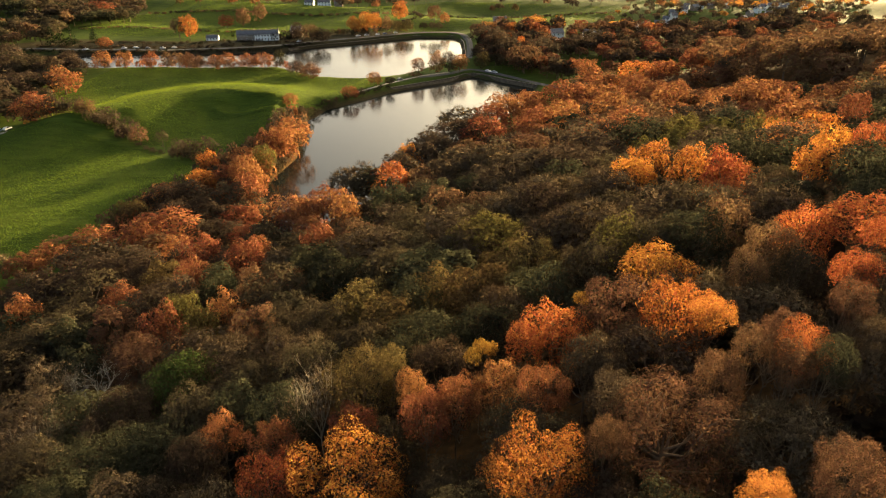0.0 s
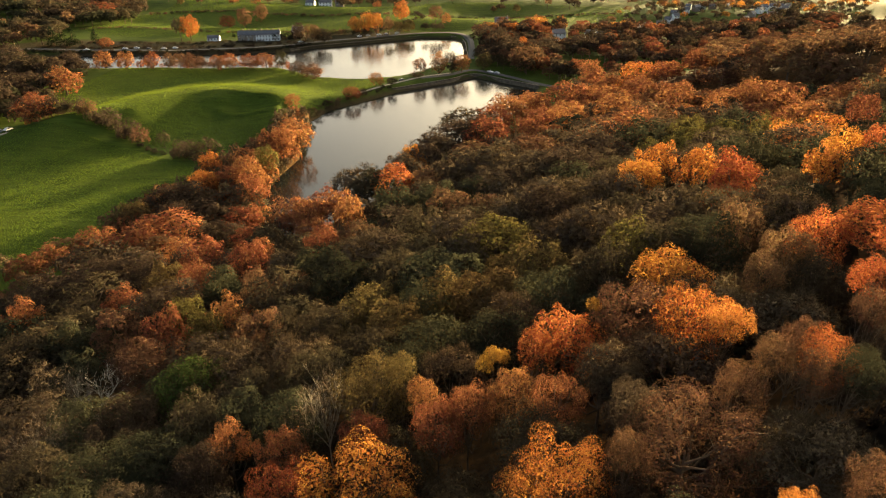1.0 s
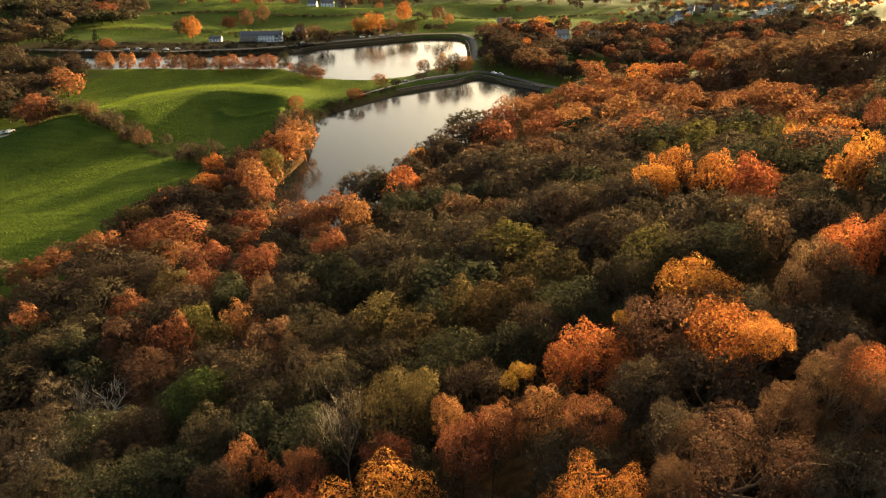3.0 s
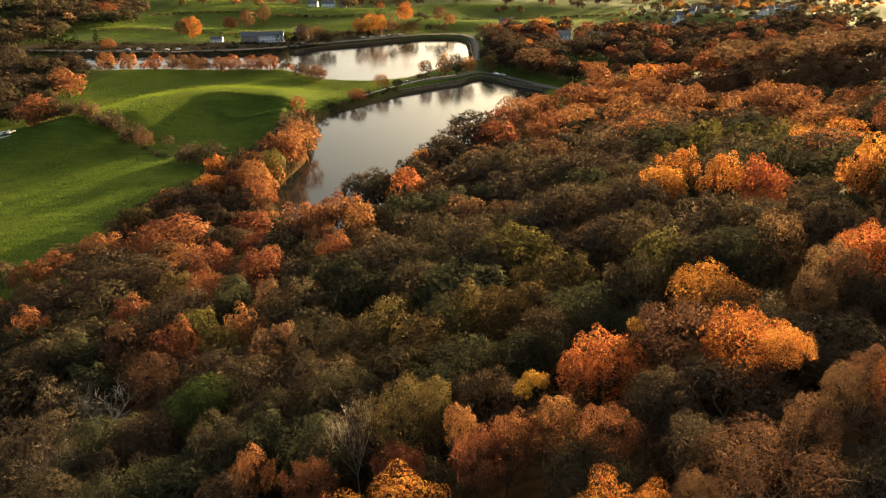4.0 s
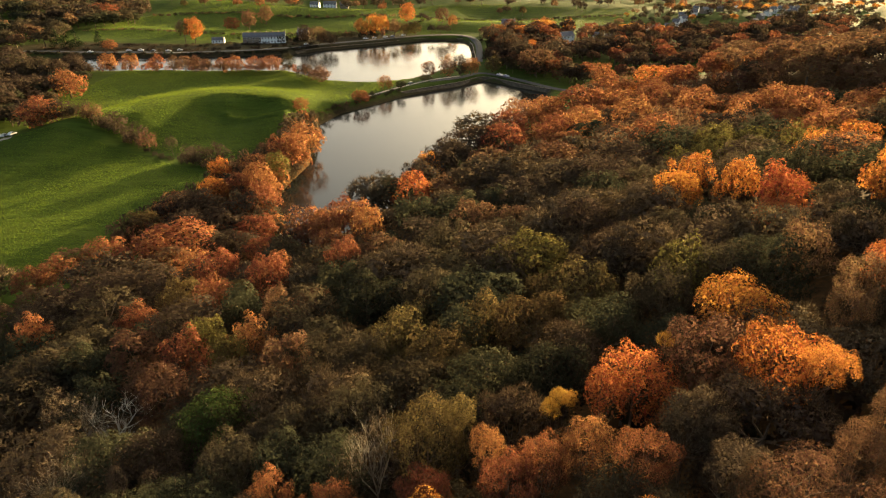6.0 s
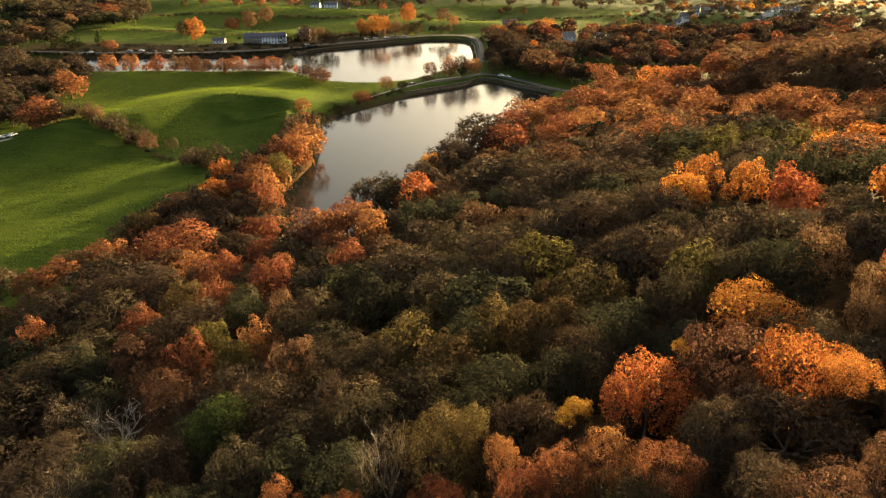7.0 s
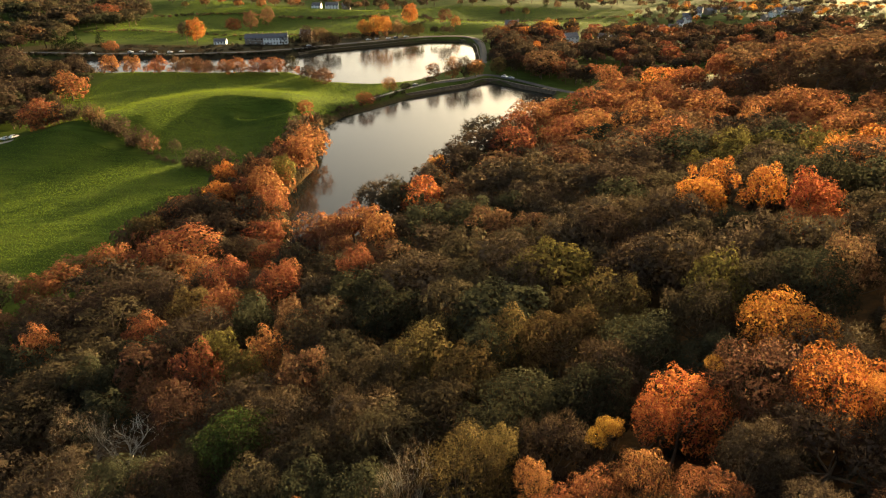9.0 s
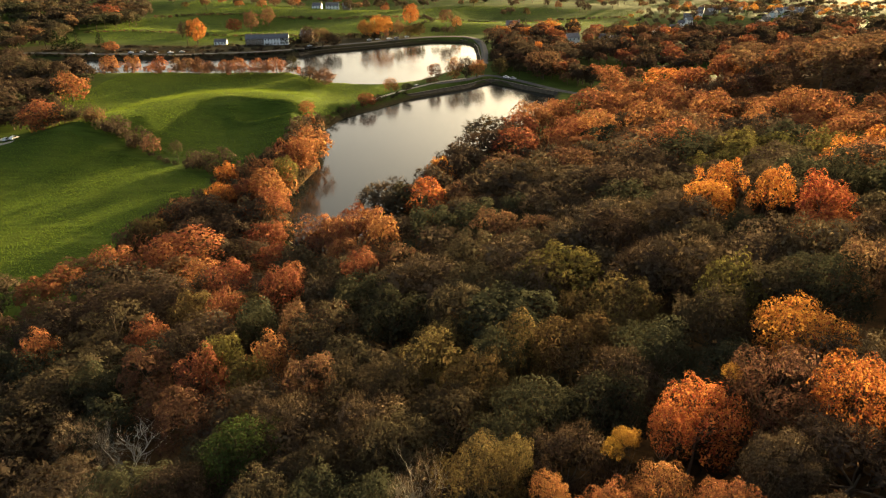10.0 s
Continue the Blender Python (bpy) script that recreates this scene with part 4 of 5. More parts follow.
stand(-63.4, 340.0, 3.0, 3.1, "brown", "shrub")
# the belt between the pasture and the reservoir
stand(-90.1, 227.7, 10.9, 4.1, "gold")
stand(-86.6, 208.4, 10.7, 6.2, "gold")
stand(-75.1, 231.7, 11.2, 8.5, "rust")
stand(-78.4, 214.1, 10.7, 6.7, "rust")
stand(-66.9, 270.0, 13.7, 10.2, "rust")
stand(-71.1, 251.1, 11.9, 7.5, "rust")
stand(-69.0, 229.7, 17.1, 4.8, "yellowgreen")
stand(-71.4, 197.6, 10.4, 9.5, "brown")
stand(-86.7, 197.6, 10.8, 8.0, "brown")
stand(-94.2, 192.6, 10.9, 7.9, "brown")
stand(-99.3, 180.9, 10.9, 5.5, "olivegold")
stand(-71.5, 214.1, 15.9, 6.5, "rust")
stand(-67.5, 250.3, 17.1, 6.2, "rust")
stand(-85.6, 180.0, 10.6, 8.0, "brown")
stand(-76.1, 183.1, 10.3, 8.1, "brown")
stand(-64.6, 180.9, 9.2, 7.1, "rust")
stand(-88.6, 170.3, 10.4, 7.6, "brown")
stand(-58.2, 165.6, 6.7, 6.0, "rust")
stand(-66.8, 200.6, 14.6, 5.7, "rust")
stand(-66.0, 168.3, 8.3, 7.5, "brown")
stand(-75.4, 166.3, 9.3, 7.5, "brown")

# ---- valley woods and hedges: trees beyond counting ----


def scatter(poly, count, colours, tall, radius, gap, avoid=(), bank=5.0):
    p, made = np.array(poly, float), []
    for _ in range(count * 12):
        x, y = fill.uniform(p[:, 0].min(), p[:, 0].max()), fill.uniform(p[:, 1].min(), p[:, 1].max())
        xs, ys = np.array([x]), np.array([y])
        if from_polygon(poly, xs, ys)[0] > 0 or min(from_polygon(q, xs, ys)[0] for q in (NEAR_LAKE, FAR_LAKE, POND)) < bank:
            continue
        if any(math.hypot(x - a, y - b_) < gap for a, b_, *_r in made) or any(math.hypot(x - a, y - b_) < r for a, b_, r in avoid):
            continue
        made.append((x, y, fill.uniform(*tall), fill.uniform(*radius), str(fill.choice(colours))))
        if len(made) == count:
            break
    return made


def along(points, gap, colours, tall, radius, jitter=1.0):
    made = []
    for (ax, ay), (bx, by) in zip(points, points[1:]):
        n = max(1, int(math.hypot(bx - ax, by - ay) / gap))
        for i in range(n):
            k = (i + fill.uniform(0, 0.9)) / n
            made.append((ax + (bx - ax) * k + fill.normal(0, jitter), ay + (by - ay) * k + fill.normal(0, jitter), fill.uniform(*tall), fill.uniform(*radius), str(fill.choice(colours))))
    return made


HOUSES_CLEAR = [(95, 546, 13), (94, 528, 14), (91, 508, 10), (124, 552, 10), (122, 538, 9), (52, 603, 10), (85, 440, 9), (95, 430, 9), (96, 420, 12), (92, 405, 10)]
# rust and russet among the dull colours partly stand for low-sun glare
DULL = ["brown", "brown", "rust", "russet", "russet", "olivebrown", "twiggy"]
woodland("valley_woodland", scatter([(24, 566), (34, 500), (60, 440), (66, 410), (90, 400), (130, 420), (190, 470), (280, 500), (360, 540), (420, 600), (330, 640), (220, 590), (110, 575), (60, 590)], 270, DULL, (8, 14), (5.0, 8.0), 6.6, HOUSES_CLEAR), "brown autumn woodland in the valley beyond the reservoirs", "tiny")
woodland("dam_woodland", scatter([(24, 442), (28, 500), (40, 560), (62, 500), (78, 440), (104, 418), (84, 392), (52, 420)], 60, DULL, (7, 12), (4.0, 6.5), 5.5, HOUSES_CLEAR), "brown autumn trees below the dam", "far")
woodland("lakehead_woodland", scatter([(-300, 440), (-262, 440), (-230, 420), (-228, 380), (-212, 345), (-200, 324), (-206, 302), (-235, 291), (-310, 300), (-420, 380), (-420, 480), (-330, 470)], 200, ["brown", "olivebrown", "olive", "brown", "twiggy"], (8, 13), (5, 8), 6.5), "dull brown trees at the head of the reservoir", "tiny")
woodland("north_woodland", scatter([(-310, 530), (-340, 590), (-300, 640), (-330, 720), (-420, 800), (-640, 800), (-520, 620), (-400, 510), (-330, 505)], 300, ["brown", "olivebrown", "olive", "olive", "brown", "russet", "twiggy"], (9, 15), (6, 9.5), 8.5), "dark mixed autumn woodland beyond the pasture", "tiny")
woodland("parkland_trees", scatter([(-300, 740), (-150, 700), (0, 690), (150, 720), (260, 690), (420, 760), (520, 900), (-500, 900)], 230, ["russet", "brown", "brown", "olivegold", "olivebrown", "twiggy", "rust"], (7, 13), (3.5, 6.5), 9.0, [(-131, 736, 16), (-120, 738, 14), (-143, 738, 14)]), "scattered autumn trees across distant fields", "tiny")
woodland("village_trees", scatter([(130, 575), (240, 610), (420, 650), (520, 800), (330, 790), (200, 700), (140, 640)], 210, ["russet", "brown", "gold", "olivebrown", "brown"], (4, 9), (2.5, 5), 8.0), "autumn garden trees among village houses", "tiny")
HEDGE = ["brown", "olivebrown", "olive", "russet"]
woodland("field_hedges", along([(-330, 592), (-250, 590), (-150, 585), (-60, 590)], 4, HEDGE, (1.2, 2.2), (1.5, 2.4), 0.5)
         + along([(-310, 700), (-220, 690), (-130, 670), (-40, 672), (40, 660)], 4, HEDGE, (1.5, 3), (1.8, 3), 0.8)
         + along([(60, 690), (110, 684), (180, 676)], 3.5, HEDGE, (1.8, 2.6), (1.6, 2.4), 0.4)
         + along([(-60, 590), (-20, 640), (-30, 700)], 5, HEDGE, (1.5, 3), (1.8, 3), 0.8)
         + along([(-300, 443), (-240, 440), (-163, 435), (-113, 440), (-80, 412)], 4.5, ["brown", "russet", "rust"], (2.5, 6.0), (1.8, 3.0), 0.8)
         + along([(-76, 322), (-66, 344), (-50, 363), (-32, 385)], 4, ["brown", "olivebrown", "russet"], (1.0, 2.2), (1.2, 2.0), 0.6)
         + along([(-330, 497), (-250, 500), (-186, 502.5), (-132, 512), (-108, 531)], 1.8, ["brown", "olive", "conifer", "olivebrown"], (1.0, 2.0), (1.2, 2.2), 0.7)
         + along([(-150, 548), (-120, 552), (-98, 566), (-60, 582)], 2.6, ["brown", "olivebrown", "russet", "olive"], (2.5, 7), (2, 3.6), 2.2)
         + along([(-300, 530), (-240, 534), (-192, 538), (-150, 541)], 3.2, ["brown", "olivebrown", "olive"], (1.0, 2.4), (1.6, 2.8), 1.8)
         + along([(-320, 513), (-240, 516), (-186, 519), (-140, 527), (-112, 543)], 2.2, ["brown", "olivebrown", "brown"], (0.8, 1.8), (1.6, 2.8), 4.5),
         "low brown hedges dividing the pasture", "tiny", "shrub")
woodland("pasture_hedge", along([(-205, 300), (-186, 295), (-172, 292), (-156, 285), (-140, 274)], 2.6, ["brown", "brown", "olivebrown", "russet", "brown"], (3.0, 5.4), (2.4, 3.6), 0.8)
         + along([(-140, 274), (-128, 265), (-117, 258)], 3.0, ["brown", "olivebrown"], (0.8, 1.8), (1.2, 2.0), 0.5)
         + along([(-117, 258), (-104, 251), (-98, 250)], 2.6, ["brown", "russet", "brown"], (3.0, 5.0), (2.2, 3.2), 0.8), "overgrown brown hedge between two pastures", "far", "shrub")
woodland("bank_undergrowth", scatter([(-58, 186), (-66, 215), (-62, 240), (-58, 262), (-62, 290), (-64, 320), (-78, 320), (-80, 285), (-92, 235), (-104, 190), (-110, 172), (-80, 172)], 280, ["brown", "russet", "olivebrown", "rust"], (3, 8), (2.2, 4.0), 2.4, bank=0.4), "tangled brown undergrowth under the lakeside trees", "tiny", "shrub")

# ---- pasture grass: upright tussocks that catch the low sun ----


def grass_field(name, poly, count, wide, tall, label):
    p = np.array(poly, float)
    x = fill.uniform(p[:, 0].min(), p[:, 0].max(), count * 3)
    y = fill.uniform(p[:, 1].min(), p[:, 1].max(), count * 3)
    ok = (from_polygon(poly, x, y) < 0) & (from_polygon(FAR_LAKE, x, y) > 7) & (from_polygon(NEAR_LAKE, x, y) > 5)
    x, y = x[ok][:count], y[ok][:count]
    z, a = ground(x, y), fill.uniform(0, math.pi, len(x))
    w, h = wide * fill.uniform(0.6, 1.4, len(x)) / 2, tall * fill.uniform(0.5, 1.5, len(x))
    dx, dy = np.cos(a) * w, np.sin(a) * w
    lx, ly = fill.normal(0, 0.3, len(x)) * h, fill.normal(0, 0.3, len(x)) * h
    verts = np.stack([np.stack([x - dx, y - dy, z - 0.08], 1), np.stack([x + dx, y + dy, z - 0.08], 1), np.stack([x + lx, y + ly, z + h], 1)], 1).reshape(-1, 3)
    return tagged(mesh_object(name, verts, np.arange(len(verts)).reshape(-1, 3), GRASS), label, "grass", kind="stuff")


grass_field("grass_near", [(-215, 286), (-178, 284), (-136, 266), (-104, 244), (-92, 205), (-108, 172), (-125, 156), (-160, 150), (-200, 180)], 56000, 0.34, 0.24, "short green pasture grass in low sunlight")
grass_field("grass_upper", [(-205, 296), (-178, 292), (-136, 274), (-100, 262), (-82, 285), (-78, 320), (-62, 352), (-40, 384), (-32, 412), (-56, 408), (-80, 410), (-113, 438), (-163, 434), (-225, 438), (-222, 360)], 60000, 0.46, 0.28, "green pasture grass over the grassy knoll")
grass_field("grass_far", [(-330, 600), (-300, 560), (-200, 560), (-130, 568), (-75, 582), (20, 594), (60, 612), (180, 620), (200, 720), (60, 760), (-300, 800)], 62000, 0.65, 0.32, "sunlit green grass of distant fields")

# ---- reservoir walls, road and track ----


def ribbon(name, points, profile, mats, parent=None, index=None, follow=False, label="", category="", kind="structure"):
    """A strip swept along points; profile: (offset to the left, height) pairs."""
    pts = np.array(points, float)
    t = np.gradient(pts[:, :2], axis=0)
    t /= np.linalg.norm(t, axis=1)[:, None]
    left = np.stack([-t[:, 1], t[:, 0]], 1)
    verts = []
    for p, l in zip(pts, left):
        for off, z in profile:
            q = p[:2] + l * off
            verts.append((q[0], q[1], (height(*q) if follow else 0.0) + z))
    n, k = len(pts), len(profile)
    faces = [(i * k + j, i * k + j + 1, (i + 1) * k + j + 1, (i + 1) * k + j) for i in range(n - 1) for j in range(k - 1)]
    ob = mesh_object(name, verts, faces, mats, parent)
    return tagged(ob, label, category, kind=kind) if label else ob


def smooth_line(points, gap):
    pts, out = [np.array(p, float) for p in points], []
    for a, b_, c, d in zip([pts[0]] + pts, pts, pts[1:], pts[2:] + [pts[-1]]):
        n = max(2, int(np.linalg.norm(c - b_) / gap))
        for i in range(n):
            k = i / n
            out.append(0.5 * (2 * b_ + (c - a) * k + (2 * a - 5 * b_ + 4 * c - d) * k * k + (3 * b_ - a - 3 * c + d) * k ** 3))
    return out + [pts[-1]]


def stone_wall(name, points, label, out=1.0, top=1.8):
    """A battered stone face rising from the water, with a low parapet and coping."""
    line = smooth_line(points, 4.0)
    wall = ribbon(name, line, [(-0.8 * out, -2.0), (0.2 * out, 0.4), (1.6 * out, top), (1.6 * out, top + 0.55), (2.0 * out, top + 0.55), (2.0 * out, top - 2.5)], STONE, label=label, category="wall")
    ribbon("coping", line, [(1.52 * out, top + 0.55), (1.52 * out, top + 0.66), (2.08 * out, top + 0.66), (2.08 * out, top + 0.55)], BRICK, wall)
    return wall


stone_wall("dam_wall_near", [(-31, 381), (-9, 397), (6, 408), (20, 421.5), (38, 405), (57, 388)], "dark stone retaining wall along the reservoir's dam")
stone_wall("dam_wall_far", [(-17, 437), (0, 462), (14, 482), (15.5, 520), (14.5, 555), (6, 576.5), (-22, 577), (-69, 549), (-103, 530), (-122, 514)], "curved dark stone wall round the reservoir", -1.0, 1.3)
for name, points, wide, mat, label in (
        ("road_dam", [(-16, 408), (4, 419), (18, 431), (34, 419), (60, 394), (80, 380)], 5.0, ASPHALT, "narrow grey road along the dam crest"),
        ("road_shore", [(19, 470), (21.5, 520), (20, 558), (9, 583), (-22, 584), (-70, 557), (-105, 539), (-130, 520), (-182, 509), (-255, 507), (-330, 503)], 5.0, ASPHALT, "narrow lane beside the reservoir"),
        ("path", [(-52, 366), (-46, 374), (-29, 394), (-14, 412), (4, 423)], 2.4, TRACK, "pale gravel track along the bank"),
        ("lane_left", [(-290, 266), (-245, 274), (-203, 283)], 3.4, TRACK, "pale gravel parking lane by the pasture")):
    ribbon(name, smooth_line(points, 3.0), [(-wide / 2, 0.12), (-wide / 6, 0.18), (wide / 6, 0.18), (wide / 2, 0.12)], mat, follow=True, label=label, category="road")

ribbon("bank_edge", smooth_line([(-69.5, 236), (-70.6, 226), (-70.2, 216), (-66.5, 206), (-62, 196), (-57, 189)], 2.0), [(-0.3, -0.6), (-0.3, 0.3), (0.3, 0.34), (0.3, -0.6)], TRACK, label="pale stone edging along the reservoir bank", category="wall")

# ---- buildings ----


def part(name, bm, mat, parent, label=""):
    me = bpy.data.meshes.new(name)
    bm.to_mesh(me), bm.free()
    me.materials.append(mat)
    ob = new(name, me)
    ob.parent = parent
    if label:
        ob["label"] = label
    return ob


def block(bm, x0, x1, y0, y1, z0, z1, bevel=0.0):
    v = [bm.verts.new(p) for p in ((x0, y0, z0), (x1, y0, z0), (x1, y1, z0), (x0, y1, z0), (x0, y0, z1), (x1, y0, z1), (x1, y1, z1), (x0, y1, z1))]
    for f in ((3, 2, 1, 0), (4, 5, 6, 7), (0, 1, 5, 4), (1, 2, 6, 5), (2, 3, 7, 6), (3, 0, 4, 7)):
        bm.faces.new([v[i] for i in f])
    if bevel:
        bmesh.ops.bevel(bm, geom=bm.edges[:], offset=bevel, segments=2, affect="EDGES", profile=0.6)
    return bm


def box(x0, x1, y0, y1, z0, z1, bevel=0.0):
    return block(bmesh.new(), x0, x1, y0, y1, z0, z1, bevel)


def house(x, y, yaw, wide, deep, eaves, wall_mat, label, group="village houses", rise=None, bays=2, storeys=2, chimneys=1, name="house"):
    """A gabled house: its front looks along -y before it is turned."""
    rise = rise or deep * 0.36
    h = tagged(new(name), label, "house", group)
    h.matrix_world = pose(x, y, height(x, y), 0, 0, yaw)
    bm = bmesh.new()
    prof = [(-deep / 2, -0.8), (deep / 2, -0.8), (deep / 2, eaves), (0, eaves + rise - 0.12), (-deep / 2, eaves)]
    a = [bm.verts.new((-wide / 2, p, z)) for p, z in prof]
    c = [bm.verts.new((wide / 2, p, z)) for p, z in prof]
    bm.faces.new(a[::-1]), bm.faces.new(c)
    for i in range(5):
        j = (i + 1) % 5
        bm.faces.new((a[i], a[j], c[j], c[i]))
    part("wall", bm, wall_mat, h)
    bm = bmesh.new()
    over, thick = 0.35, 0.18
    for s in (-1, 1):
        lo, hi = (s * (deep / 2 + over), eaves - over * rise / (deep / 2)), (0, eaves + rise)
        q = [(-wide / 2 - 0.1, *lo), (wide / 2 + 0.1, *lo), (wide / 2 + 0.1, *hi), (-wide / 2 - 0.1, *hi)]
        v = [bm.verts.new(p) for p in q] + [bm.verts.new((p[0], p[1], p[2] + thick)) for p in q]
        for f in ((3, 2, 1, 0), (4, 5, 6, 7), (0, 1, 5, 4), (1, 2, 6, 5), (2, 3, 7, 6), (3, 0, 4, 7)):
            bm.faces.new([v[i] for i in f])
    roof = part("roof", bm, SLATE, h, "grey slate roof")
    part("ridge", box(-wide / 2 - 0.1, wide / 2 + 0.1, -0.14, 0.14, eaves + rise + 0.05, eaves + rise + 0.26), BRICK, roof)
    for i in range(chimneys):
        cx = wide / 2 - 0.5 if i == 0 else -wide / 2 + 0.5
        stack = part("chimney", box(cx - 0.45, cx + 0.45, -0.4, 0.4, eaves + rise - 0.6, eaves + rise + 1.2, 0.04), BRICK, roof)
    for side in (-1, 1):
        y0 = side * deep / 2
        for s in range(storeys):
            for b_ in range(bays):
                cx, z0 = -wide / 2 + wide * (b_ + 0.5) / bays, 0.9 + s * (eaves / storeys)
                if s == 0 and b_ == 0 and side < 0:
                    door = part("door", box(cx - 0.45, cx + 0.45, y0 - 0.06, y0 + 0.1, 0.0, 2.05, 0.015), TIMBER, h, "dark timber door")
                    part("handle", box(cx + 0.28, cx + 0.36, y0 - 0.12, y0 - 0.05, 1.0, 1.06), TYRE, door)
                    continue
                window = part("window", box(cx - 0.55, cx + 0.55, min(y0, y0 + side * 0.03), max(y0, y0 + side * 0.03), z0, z0 + 1.3), WINDOW, h, "dark glazed window")
                bm = bmesh.new()
                for u0, u1, w0, w1 in ((-0.62, -0.52, 0, 1.3), (0.52, 0.62, 0, 1.3), (-0.62, 0.62, -0.08, 0.02), (-0.62, 0.62, 1.28, 1.38), (-0.04, 0.04, 0, 1.3)):
                    block(bm, cx + u0, cx + u1, y0 - 0.07, y0 + 0.07, z0 + w0, z0 + w1)
                part("frame", bm, RENDER_WHITE, window)
    return h


for i in range(7):
    k = (i + 0.5) / 7
    white = i >= 3
    house(-172 + 34 * k, 545.5 + 4.2 * k, 7.0, 4.86, 7.5, 5.4, RENDER_WHITE if white else BRICK,
          "white rendered terraced cottage with slate roof" if white else "brown stone terraced cottage with slate roof", "cottages of the lakeside terrace", name="cottage")
house(-194, 549, 5, 10, 5, 2.6, RENDER_WHITE, "low white rendered outbuilding beside the lake lane", storeys=1, bays=4, chimneys=0)
house(-125, 560, -10, 9.5, 8, 5.6, BRICK, "brown stone house half hidden by trees", bays=3, chimneys=2)
house(95, 549, 20, 11, 8, 5.6, RENDER_WHITE, "white rendered house with blue-grey slate roof", bays=3, chimneys=2)
house(124, 556, -35, 9, 7, 4.6, RENDER_WHITE, "white house with steep slate roof", bays=2)
house(132, 553, -30, 7, 6, 4.4, BRICK, "small brown house by white neighbour", bays=2)
house(52, 606, 0, 12, 9, 5.0, BRICK, "slate-roofed brown house among golden trees", bays=3)
house(-131, 738, 4, 14, 7, 4.8, RENDER_WHITE, "white farmhouse on distant fields", "farm buildings", bays=4)
house(-116, 741, 4, 9, 7, 5.2, BRICK, "brown stone barn on distant fields", "farm buildings", bays=2, chimneys=0)
house(-148, 741, -6, 10, 7, 4.0, RENDER_WHITE, "white farm cottage on distant fields", "farm buildings", bays=3)
village = random.Random(8)
for x0, y0, dx, dy, n in ((182, 612, 11.5, 11.0, 5), (278, 626, 13, 15, 6), (296, 622, 13, 15, 5), (258, 706, 16, 6, 4), (330, 735, 17, 8, 4), (350, 700, 16, 12, 4), (230, 668, 15, 10, 3)):
    for i in range(n):
        light = village.random() < 0.55
        house(x0 + dx * i + village.uniform(-1.5, 1.5), y0 + dy * i + village.uniform(-1.5, 1.5), village.uniform(-35, 40), village.uniform(6, 7.6), 5.6, village.uniform(3.8, 4.4), RENDER_WHITE if light else BRICK,
              "white rendered village house with slate roof" if light else "brown stone village house with slate roof", bays=2)

# ---- parked cars ----


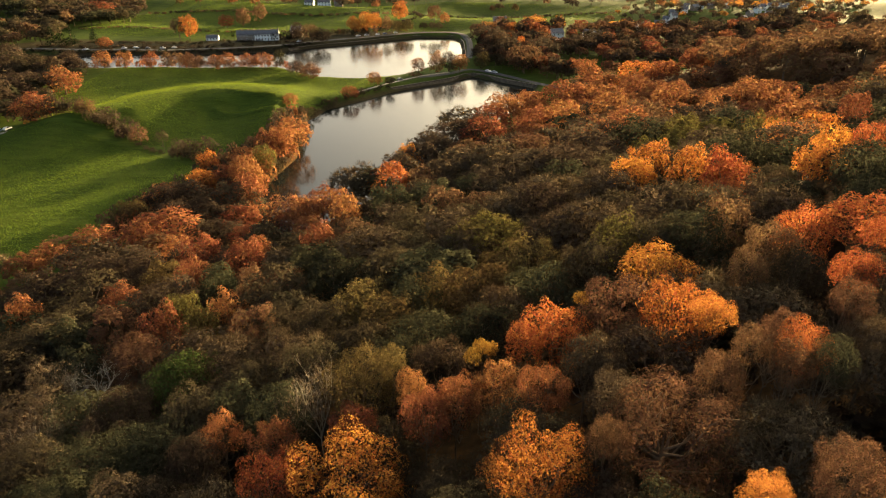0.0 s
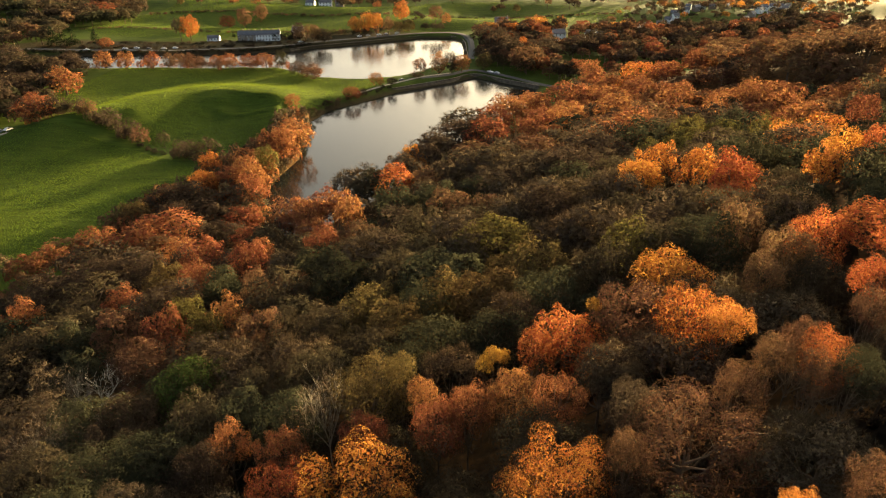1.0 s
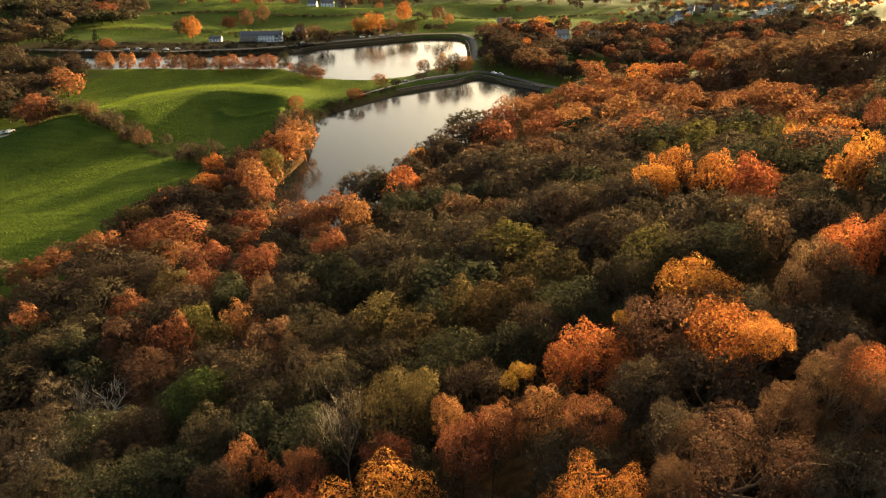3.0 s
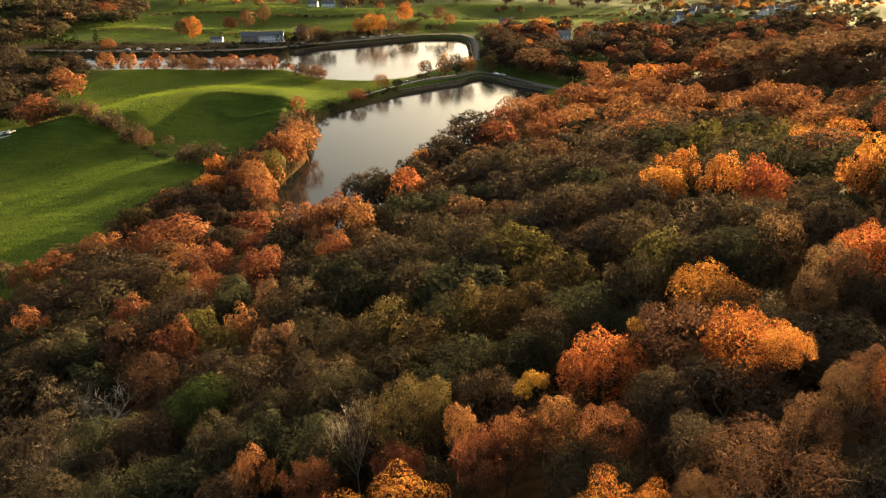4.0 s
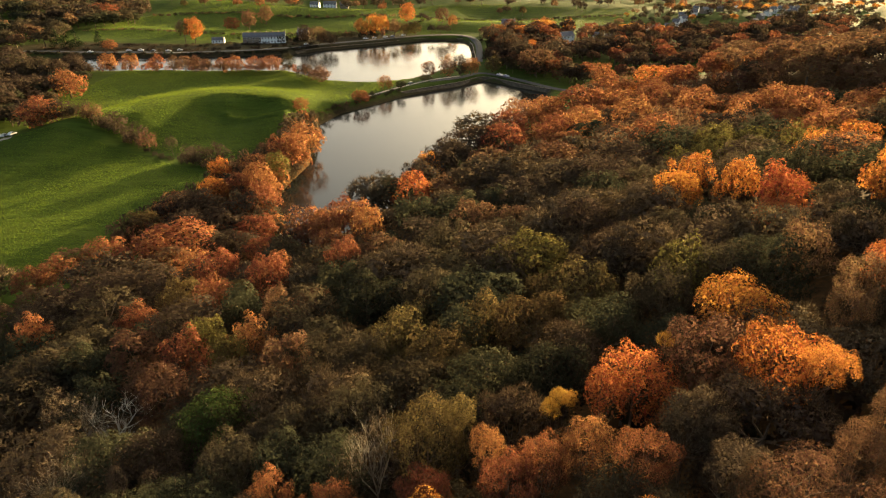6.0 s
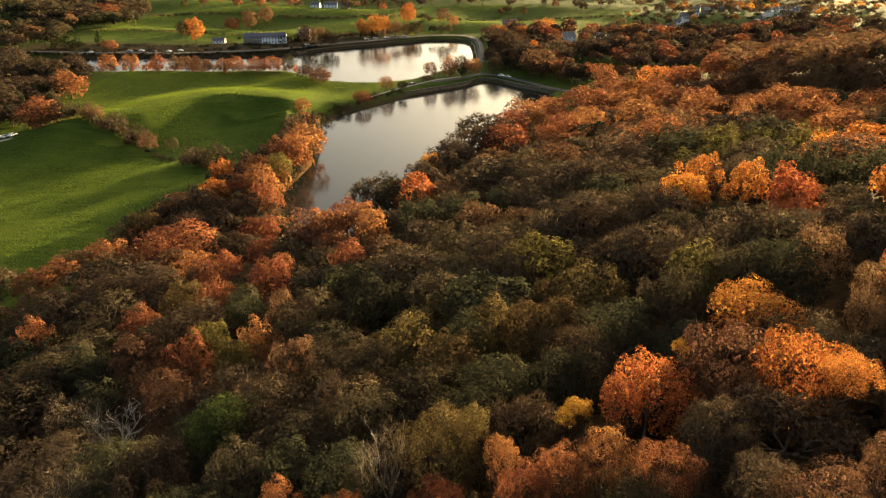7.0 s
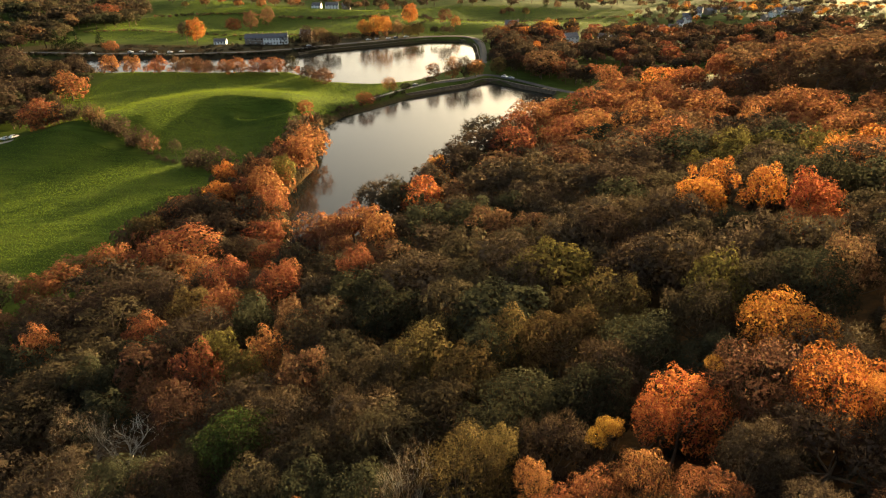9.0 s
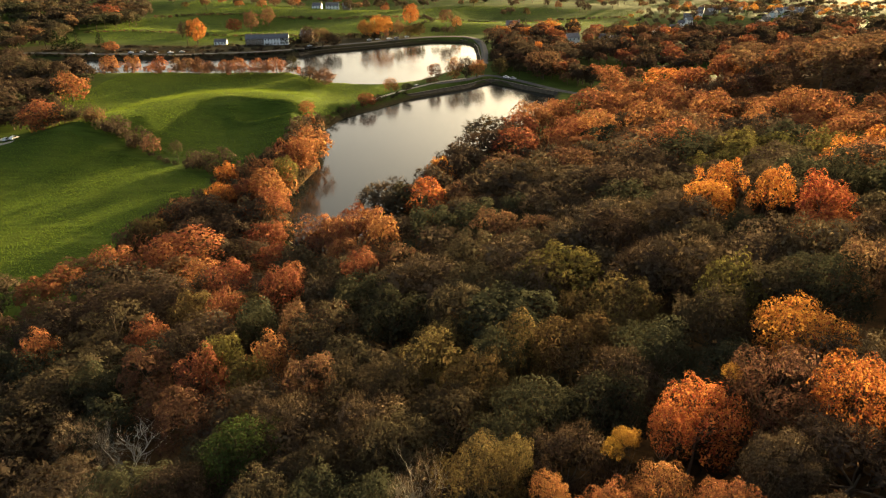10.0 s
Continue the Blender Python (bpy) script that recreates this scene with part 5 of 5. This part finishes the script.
def build_car(colour):
    car = tagged(new("car"), {"white": "white parked car", "silver": "silver parked car", "blue": "dark blue parked car", "dark": "black parked car"}[colour] + " standing beside the lane", "car", "cars parked by the water")
    bm = bmesh.new()
    prof = [(-2.1, 0.35), (-2.15, 0.75), (-1.95, 0.95), (-1.55, 1.0), (-1.15, 1.42), (0.35, 1.46), (1.0, 1.0), (1.85, 0.86), (2.1, 0.7), (2.1, 0.35)]
    a = [bm.verts.new((x, -0.86 + 0.16 * (z > 1.2), z)) for x, z in prof]
    c = [bm.verts.new((x, 0.86 - 0.16 * (z > 1.2), z)) for x, z in prof]
    bm.faces.new(a[::-1]), bm.faces.new(c)
    for i in range(len(prof)):
        j = (i + 1) % len(prof)
        bm.faces.new((a[i], a[j], c[j], c[i]))
    bmesh.ops.recalc_face_normals(bm, faces=bm.faces[:])
    bmesh.ops.bevel(bm, geom=bm.edges[:], offset=0.05, segments=2, affect="EDGES")
    part("body", bm, CAR_PAINT[colour], car)
    for s in (-1, 1):
        bm = bmesh.new()
        y0 = s * 0.80
        v = [bm.verts.new((x, y0 - s * 0.1 * (z > 1.2), z)) for x, z in ((-1.35, 1.02), (-1.05, 1.38), (0.3, 1.41), (0.82, 1.04))]
        v2 = [bm.verts.new((q.co.x, q.co.y + s * 0.08, q.co.z)) for q in v]
        bm.faces.new(v2 if s < 0 else v2[::-1])
        for i in range(4):
            bm.faces.new((v[i], v[(i + 1) % 4], v2[(i + 1) % 4], v2[i]))
        part("side_window", bm, WINDOW, car)
    part("windscreen", box(0.5, 0.86, -0.66, 0.66, 1.12, 1.34), WINDOW, car)
    for wx in (-1.3, 1.3):
        for wy in (-0.78, 0.78):
            bm = bmesh.new()
            bmesh.ops.create_cone(bm, cap_ends=True, segments=18, radius1=0.32, radius2=0.32, depth=0.2, matrix=pose(wx, wy, 0.32, 90))
            wheel = part("wheel", bm, TYRE, car)
            bm = bmesh.new()
            bmesh.ops.create_cone(bm, cap_ends=True, segments=12, radius1=0.19, radius2=0.19, depth=0.23, matrix=pose(wx, wy, 0.32, 90))
            part("rim", bm, CAR_PAINT["silver"], wheel)
    return car


cars = {}
for x, y, yaw, colour in ((-279, 505, 4, "white"), (-251, 509.5, 3, "silver"), (-243, 512, 8, "white"), (-233, 511, 2, "dark"), (-222, 513, 5, "white"), (-214, 516, 12, "white"), (-73, 562, 30, "white"), (-66, 565.5, 30, "silver"), (-57, 570, 30, "white"),
                          (-51, 573.5, 30, "blue"), (-42, 579, 28, "white"), (-118, 534, 40, "silver"), (30, 423, -40, "white"), (34, 419.5, -42, "silver"), (-205.5, 287.5, 80, "white"), (-208.6, 286.6, 85, "silver"), (-212.0, 286.2, 80, "white"), (-215.2, 285.2, 95, "blue"), (-218.4, 284.6, 75, "white"), (-27, 397.5, 50, "dark")):
    at = pose(x, y, height(x, y) + 0.16, 0, 0, yaw)
    if colour not in cars:
        cars[colour] = build_car(colour)
        cars[colour].matrix_world = at
    else:
        copy_thing(cars[colour], at)
